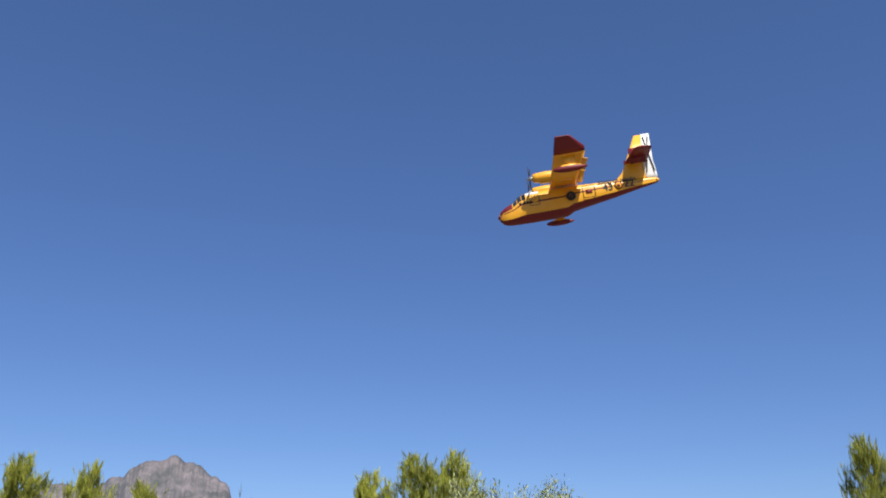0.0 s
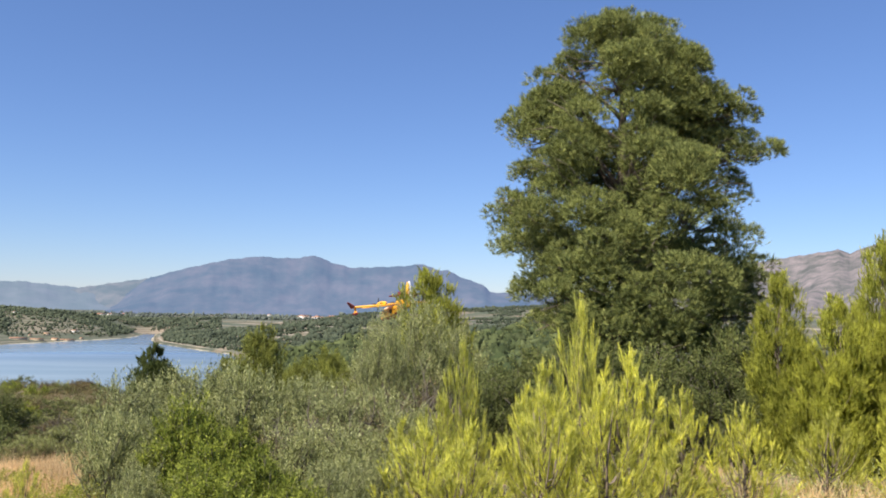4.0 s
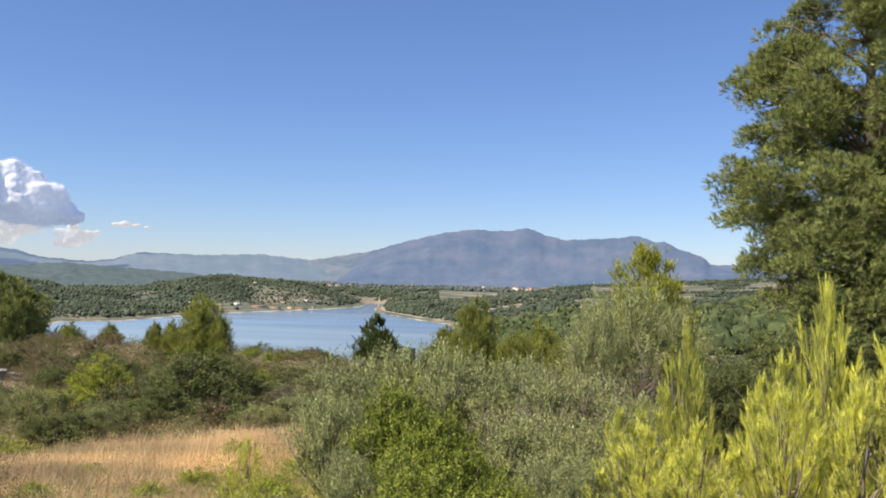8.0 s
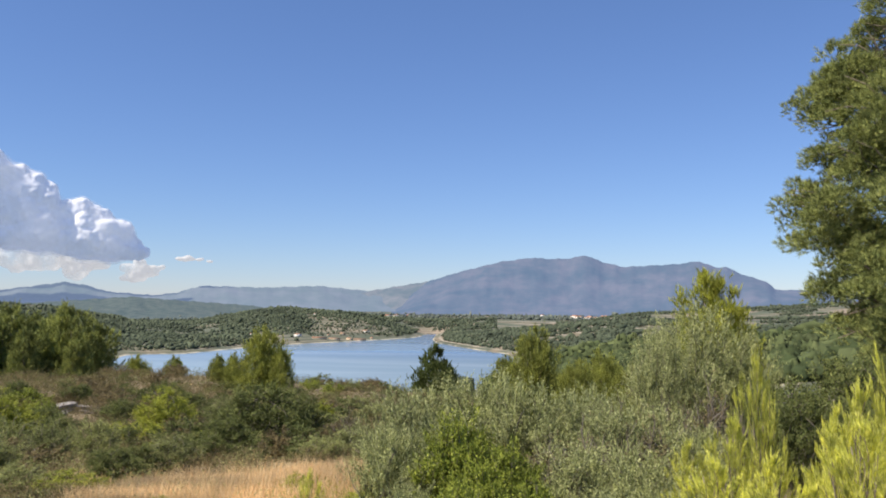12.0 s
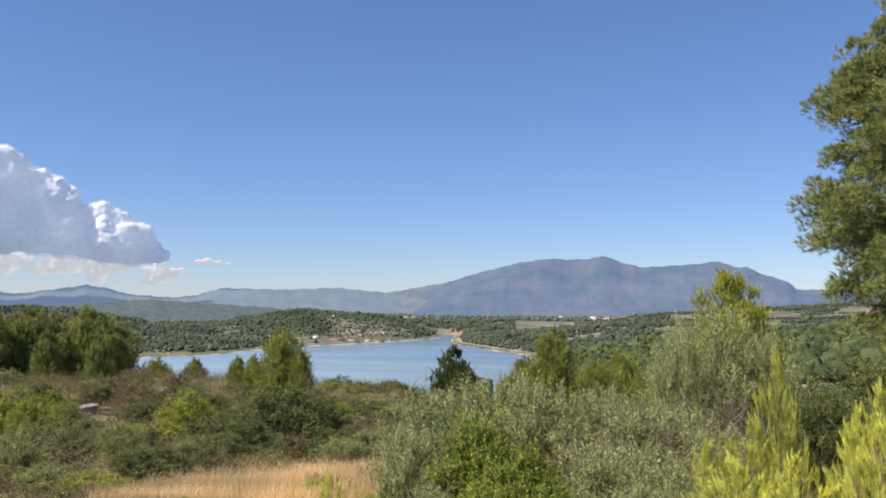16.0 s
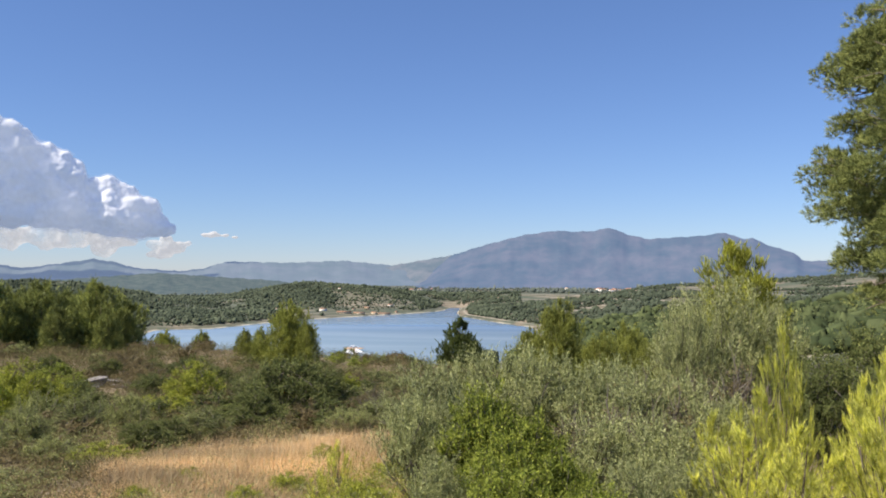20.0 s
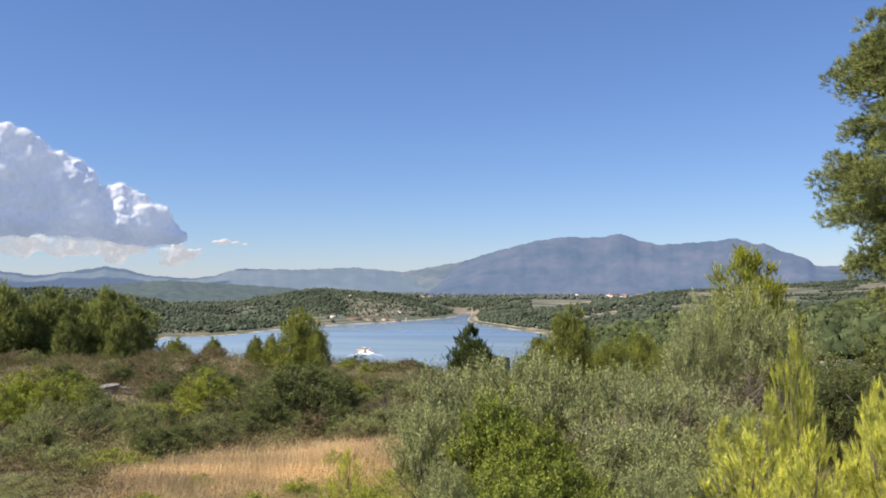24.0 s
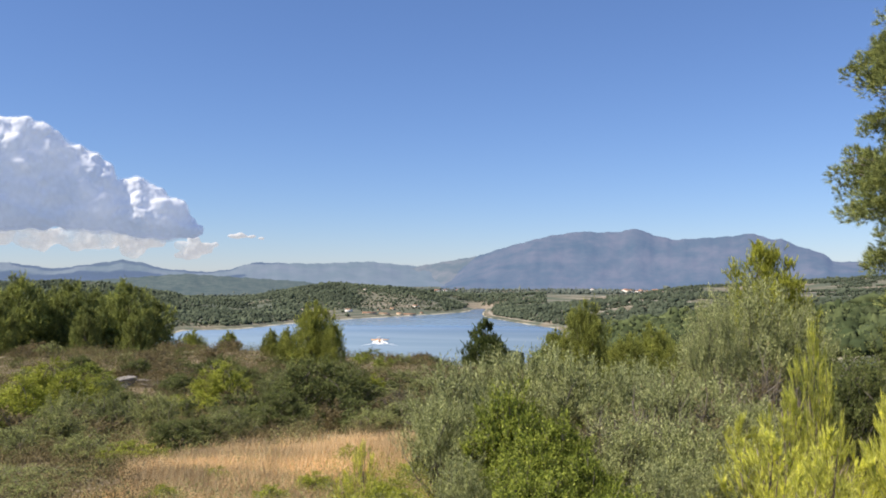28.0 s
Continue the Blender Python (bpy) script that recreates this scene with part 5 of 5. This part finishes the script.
def build_aircraft():
    ob = thing("water_bomber", "yellow and red twin-engined firefighting flying boat, wheels folded to its hull", "aircraft")
    pi = math.pi
    hull_band("hull_bottom", -1.02, 1.02, 8.75, -11.3, RED, ob, "dark red painted planing bottom", steps=12)
    hull_band("fuselage", 1.02, 2 * pi - 1.02, 8.75, -11.3, YELLOW, ob, "glossy yellow painted body", steps=26)
    part("nose_cap", spin_mesh("nose_cap", [(9.0, .02), (8.95, .16), (8.8, .3), (8.55, .42)], RED), ob, "red nose cap", pose(0, 0, -1.03))
    for sgn in (-1, 1):
        a0, a1 = (1.72, 1.82) if sgn > 0 else (2 * pi - 1.82, 2 * pi - 1.72)
        hull_band("stripe", a0, a1, 8.2, -10.8, RED, ob, "red stripe", 1.012, 3)
        a0, a1 = (2.05, 2.55) if sgn > 0 else (2 * pi - 2.55, 2 * pi - 2.05)
        for y0, y1 in ((6.95, 6.45), (6.38, 5.85), (5.78, 5.3)):
            hull_band("cockpit_window", a0, a1, y0, y1, CANOPY, ob, "dark side window", 1.015, 5, 4)
        w0, w1 = (1.9, 2.15) if sgn > 0 else (2 * pi - 2.15, 2 * pi - 1.9)
        for y0 in (-2.6, -4.4):
            hull_band("hatch", w0 - .2, w1, y0, y0 - 1.0, YELLOW, ob, "outlined side door", 1.012, 5, 4)
        # wheel against the hull
        wheel = part("wheel", spin_mesh("wheel", [(-.2, .4), (-.17, .55), (0, .6), (.17, .55), (.2, .4)], RUBBER), ob, "black tyre", pose(sgn * 1.52, -.3, .05, 0, 0, 90))
        part("rim", spin_mesh("rim", [(-.22, .05), (-.22, .2), (.22, .2), (.22, .05)], YELLOW, 14), wheel, "yellow wheel hub")
        part("wheel_strut", Solid().tube([(sgn * 1.25, -.3, .9), (sgn * 1.45, -.3, .1)], [.09, .09], 8).done("wheel_strut", STEEL), ob)
    hull_band("windscreen", 2.6, 2 * pi - 2.6, 6.95, 5.75, CANOPY, ob, "dark cockpit windscreen", 1.012, 9, 6)
    hull_band("nose_top", 1.95, 2 * pi - 1.95, 8.72, 7.05, RED, ob, "dark red anti-glare panel", 1.012, 12, 8)
    hull_band("roof_panel", 2.35, 2 * pi - 2.35, 5.2, 3.6, WHITE, ob, "white painted roof panel", 1.012, 9, 5)
    # wing: yellow middle, red ends
    part("wing", foil_mesh("wing", [(-12.4, 2.0, 3.54, 1.95), (0, 2.0, 3.54, 1.95), (12.4, 2.0, 3.54, 1.95)], YELLOW, rise=.03), ob, "straight yellow high wing")
    for sgn in (-1, 1):
        st = [(-.25, 2.0, 3.54, 0), (.35, 1.95, 3.45, 0), (1.75, 1.7, 1.75, 0), (1.85, 1.6, 1.5, 0)]
        part("winglet", foil_mesh("winglet", st, RED, True), ob, "dark red upturned winglet", pose(sgn * 12.5, 0, 2.1, 0, sgn * 36, 0))
        for x0, x1 in ((1.6, 6.2), (6.5, 10.6)):
            xs = sorted((sgn * x0, sgn * x1))
            part("flap", Solid().box(((xs[0] + xs[1]) / 2, -1.62, 1.62), (xs[1] - xs[0], .62, .1), pose(0, 0, 0, 16)).done("flap", YELLOW), ob)
        # engine
        x = sgn * 2.9
        nac = part("nacelle", spin_mesh("nacelle", [(4.15, .3), (4.1, .5), (3.6, .62), (2.4, .68), (.8, .62), (-.4, .42), (-1.1, .2), (-1.4, .06)], YELLOW, 20), ob, "yellow engine nacelle", pose(x, 0, 2.55))
        part("exhaust", Solid().tube([(sgn * .6, 1.6, .1), (sgn * .72, .9, .1), (sgn * .72, .3, .1)], [.16, .16, .15], 10).done("exhaust", BLACK), nac, "black exhaust pipe")
        part("nacelle_pylon", Solid().box((x, 1.3, 2.2), (.7, 4.0, .8)).done("nacelle_pylon", YELLOW), ob)
        prop = part("propeller", spin_mesh("propeller", [(.7, .02), (.6, .12), (.35, .24), (0, .3), (-.1, .28)], STEEL, 16), ob, "grey spinner with black blades", pose(x, 4.2, 2.55))
        for k in range(4):
            bl = Solid()
            v = np.array([(-.07, .06, .25), (.07, -.02, .25), (-.15, .05, 1.0), (.15, -.06, 1.0), (-.12, .03, 1.75), (.12, -.03, 1.75), (-.05, .01, 1.98), (.05, -.01, 1.98)])
            v = np.concatenate([v, v + np.array((0, .04, 0))])
            bl.add(v, [(0, 2, 3, 1), (2, 4, 5, 3), (4, 6, 7, 5), (8, 9, 11, 10), (10, 11, 13, 12), (12, 13, 15, 14), (0, 8, 10, 2), (2, 10, 12, 4), (4, 12, 14, 6), (1, 3, 11, 9), (3, 5, 13, 11), (5, 7, 15, 13), (6, 14, 15, 7), (0, 1, 9, 8)])
            part("blade", bl.done("blade", BLACK), prop, "black blade", pose(0, .25, 0, 0, 90 * k + 20, 0))
        PROPS.append((prop, x))
        # float under the wing
        x = sgn * 11.8
        fl = part("float", spin_mesh("float", [(2.0, .02), (1.8, .2), (1.2, .36), (.3, .42), (-.8, .36), (-1.5, .2), (-1.9, .06)], RED, 14), ob, "red wing float with yellow top", pose(x, .3, .3))
        part("float_top", Solid().tube([(0, 1.5, .13), (0, .9, .16), (0, 0, .18), (0, -1.2, .14)], [.1, .31, .36, .2], 12).done("float_top", YELLOW, True), fl, "yellow float top")
        part("float_strut", Solid().box((x, .3, 1.25), (.14, 1.3, 1.5)).done("float_strut", YELLOW), ob, "yellow float strut")
    # tail
    part("fin", foil_mesh("fin", [(1.0, -5.0, 5.2, 0), (1.7, -6.4, 3.8, 0), (2.4, -7.2, 2.95, 0), (3.6, -7.8, 2.3, 0), (7.05, -9.5, 1.0, 0)], YELLOW, True), ob, "yellow tail fin")
    rud = part("rudder", foil_mesh("rudder", [(1.0, -10.1, 1.45, 0), (1.8, -10.0, 1.5, 0), (3.6, -9.95, 1.35, 0), (7.1, -10.4, 1.0, 0)], WHITE, True), ob, "white rudder with a black cross")
    for sgn in (-1, 1):
        for a, b_ in (((-10.25, 2.0), (-11.15, 6.7)), ((-11.25, 2.0), (-10.55, 6.7))):
            part("rudder_cross", Solid().tube([(sgn * .16, a[0], a[1]), (sgn * .11, b_[0], b_[1])], [.075, .075], 4).done("rudder_cross", BLACK), rud, "black painted bar")
    st = [(-5.5, -8.7, 1.5, 3.65), (-5.2, -8.2, 2.2, 3.6), (0, -7.7, 2.9, 3.6), (5.2, -8.2, 2.2, 3.6), (5.5, -8.7, 1.5, 3.65)]
    part("tailplane", foil_mesh("tailplane", st, RED), ob, "dark red tailplane")
    for sgn in (-1, 1):
        part("finlet", Solid().box((sgn * 2.3, -9.0, 3.7), (.1, 1.9, 2.0)).done("finlet", RED), ob, "small red finlet")
    part("tail_cone", spin_mesh("tail_cone", [(-11.2, .3), (-11.5, .2), (-11.6, .04)], YELLOW, 12), ob, "", pose(0, 0, .86))
    # painted marks on both sides
    for sgn in (-1, 1):
        def side(y, z, proud=1.03, sgn=sgn):
            w = float(np.interp(-y, -HULL[:, 0], HULL[:, 1]))
            slope = math.degrees(math.atan2(float(np.interp(-(y + .5), -HULL[:, 0], HULL[:, 1])) - float(np.interp(-(y - .5), -HULL[:, 0], HULL[:, 1])), 1.0))
            base = Matrix(((0, 0, sgn, 0), (sgn, 0, 0, 0), (0, 1, 0, 0), (0, 0, 0, 1)))
            return pose(sgn * (w * proud), y, z, 0, 0, -sgn * slope) @ base
        lettering("43", 1.3, BLACK, ob, side(-5.0, .55))
        lettering("22", 1.3, BLACK, ob, side(-7.7, .75))
        lettering("REINO DE ESPAÑA", .58, BLACK, ob, side(-6.3, 1.24, .93))
        for rad, m, k in ((.52, RED, 1.03), (.38, YELLOW, 1.05), (.2, RED, 1.07)):
            part("roundel", Solid().tube([(0, 0, -.02), (0, 0, .02)], [rad, rad], 20).done("roundel", m), ob, "round painted mark", side(-6.35, .65, k))
        # unread small writing near the nose, and the outline of the side door
        for k in range(4):
            part("marking", Solid().box((0, 0, 0), (.3, .32, .02)).done("marking", BLACK), ob, "small dark marking", side(6.0 - .45 * k, .1))
        for dx, dz, sx, sz in ((0, .75, 1.5, .07), (0, -.75, 1.5, .07), (-.75, 0, .07, 1.5), (.75, 0, .07, 1.5), (0, 0, .8, .5)):
            part("door_outline", Solid().box((dx, dz, 0), (sx, sz, .02)).done("door_outline", BLACK if sx != .8 else RED), ob, "painted outline", side(-2.6, .35))
            part("door_outline", Solid().box((dx * .8, dz * .8, 0), (sx * .8, sz * .8, .02)).done("door_outline", BLACK if sx != .8 else YELLOW), ob, "painted outline", side(4.2, .25))
    return ob


PROPS = []
AIRCRAFT = build_aircraft()

# white water thrown up behind the hull
FOAM = plain_material("foam", (0.80, 0.82, 0.84), (0.90, 0.91, 0.92), 0.3, 0.9, 0, 0.5, 0.2)


def build_spray():
    ob = thing("water_spray", "white spray and foam trailing behind the flying boat", "water spray")
    g = np.random.RandomState(101)
    for sgn in (-1, 1):
        P = []
        for i in range(260):
            t = g.rand()
            P.append((sgn * (1.0 + 7 * t + g.normal() * 1.0), 1 - 15 * t + g.normal() * 1.4, abs(g.normal()) * 2.2 * (1 - t) + .1 + .6 * g.rand(), .3 + .65 * g.rand()))
        P = np.array(P)
        v = BALL_V[None] * (1 + g.normal(size=(len(P), len(BALL_V), 1)) * .2) * P[:, None, 3:4] + P[:, None, :3]
        f = BALL_F[None] + (np.arange(len(P)) * len(BALL_V))[:, None, None]
        part("plume", make_mesh("plume", v.reshape(-1, 3), [f.reshape(-1, 3)], FOAM, True), ob)["kind"] = "stuff"
    P = []
    for i in range(460):
        t = g.rand() ** 1.3
        if i % 3 == 0:
            P.append((g.normal() * (1.5 + 2 * t), -8 - 26 * t, .05 + .2 * g.rand(), .3 + .6 * g.rand()))
        else:
            P.append(((1 if i % 2 else -1) * (3 + 22 * t) + g.normal() * .7, -4 - 52 * t, .05 + .12 * g.rand(), (.25 + .4 * g.rand()) * (1.1 - .6 * t)))
    P = np.array(P)
    v = BALL_V[None] * np.array((1.2, 2.2, .25)) * P[:, None, 3:4] + P[:, None, :3]
    f = BALL_F[None] + (np.arange(len(P)) * len(BALL_V))[:, None, None]
    part("wake", make_mesh("wake", v.reshape(-1, 3), [f.reshape(-1, 3)], FOAM, True), ob)["kind"] = "stuff"
    return ob


SPRAY = build_spray()


def flight(x, y, z, heading, pitch, bank):
    """Pose of the aircraft: place from the eye's stand, the way it heads, its pitch and its bank to the right."""
    return Matrix.Translation((x, y, EYE + z)) @ pose(0, 0, 0, 0, 0, -heading) @ pose(0, 0, 0, pitch) @ pose(0, 0, 0, 0, bank)


def motions():
    """All that moves: the aircraft, its propellers, the spray."""
    air = [(0, 94.7, 21.2, 45.7, -15.9, -7.1, -9.0), (.5, 88.2, 48.7, 40.1, -14.5, -6.6, -10.3), (1, 80.6, 75.6, 34.0, -10.8, -5.4, -8.2), (1.5, 72.1, 101.6, 27.4, -10.3, -5.2, -6.3),
           (2.2, 60.5, 139.5, 18.1, -12.5, -5.8, -4.6), (3, 47.1, 183.1, 8.5, -15.6, -6.6, -2.8), (3.4, 41.3, 204.5, 4.6, -16.8, -6.7, -4.7), (3.6, 38.2, 215.1, 2.6, -17.3, -6.6, -5.5), (4.1, 28.7, 242.1, -3.2, -17.7, -6.0, -5.4),
           (4.5, 21.0, 263.6, -8.5, -18.6, -5.3, -3.3), (5.4, 1.0, 314, -22, -22, -8, -4), (6.5, -25, 374, -40, -23, -8, -2), (9, -92, 520, -68, -24, -7, 0), (13, -185, 780, -89, -26, -3, 0),
           (16, -255, 955, -94.6, -20, 1, 0), (18, -277, 1013, -95.0, -16, 2, 0), (20.5, -290, 1065, -95.0, -15, 2, 0), (23, -303, 1115, -95.0, -15, 2, 0), (25.5, -316, 1162, -95.0, -15, 2, 0), (28, -328, 1206, -95.0, -15, 2, 0)]
    walk(AIRCRAFT, [(t, flight(*row)) for t, *row in air])
    foam = [(0, -240, 900, -108, -16), (15.5, -246, 935, -106, -16), (17.6, -274, 1004, -98, -16)] + [(t, x, y, -97, h) for t, x, y, z, h, p, b in air if t >= 18]
    walk(SPRAY, [(t, flight(x, y, z, h, 0, 0)) for t, x, y, z, h in foam])
    for prop, x in PROPS:
        walk(prop, [(k / 10, pose(x, 4.2, 2.55) @ pose(0, 0, 0, 0, 83 * k, 0)) for k in range(281)])


motions()
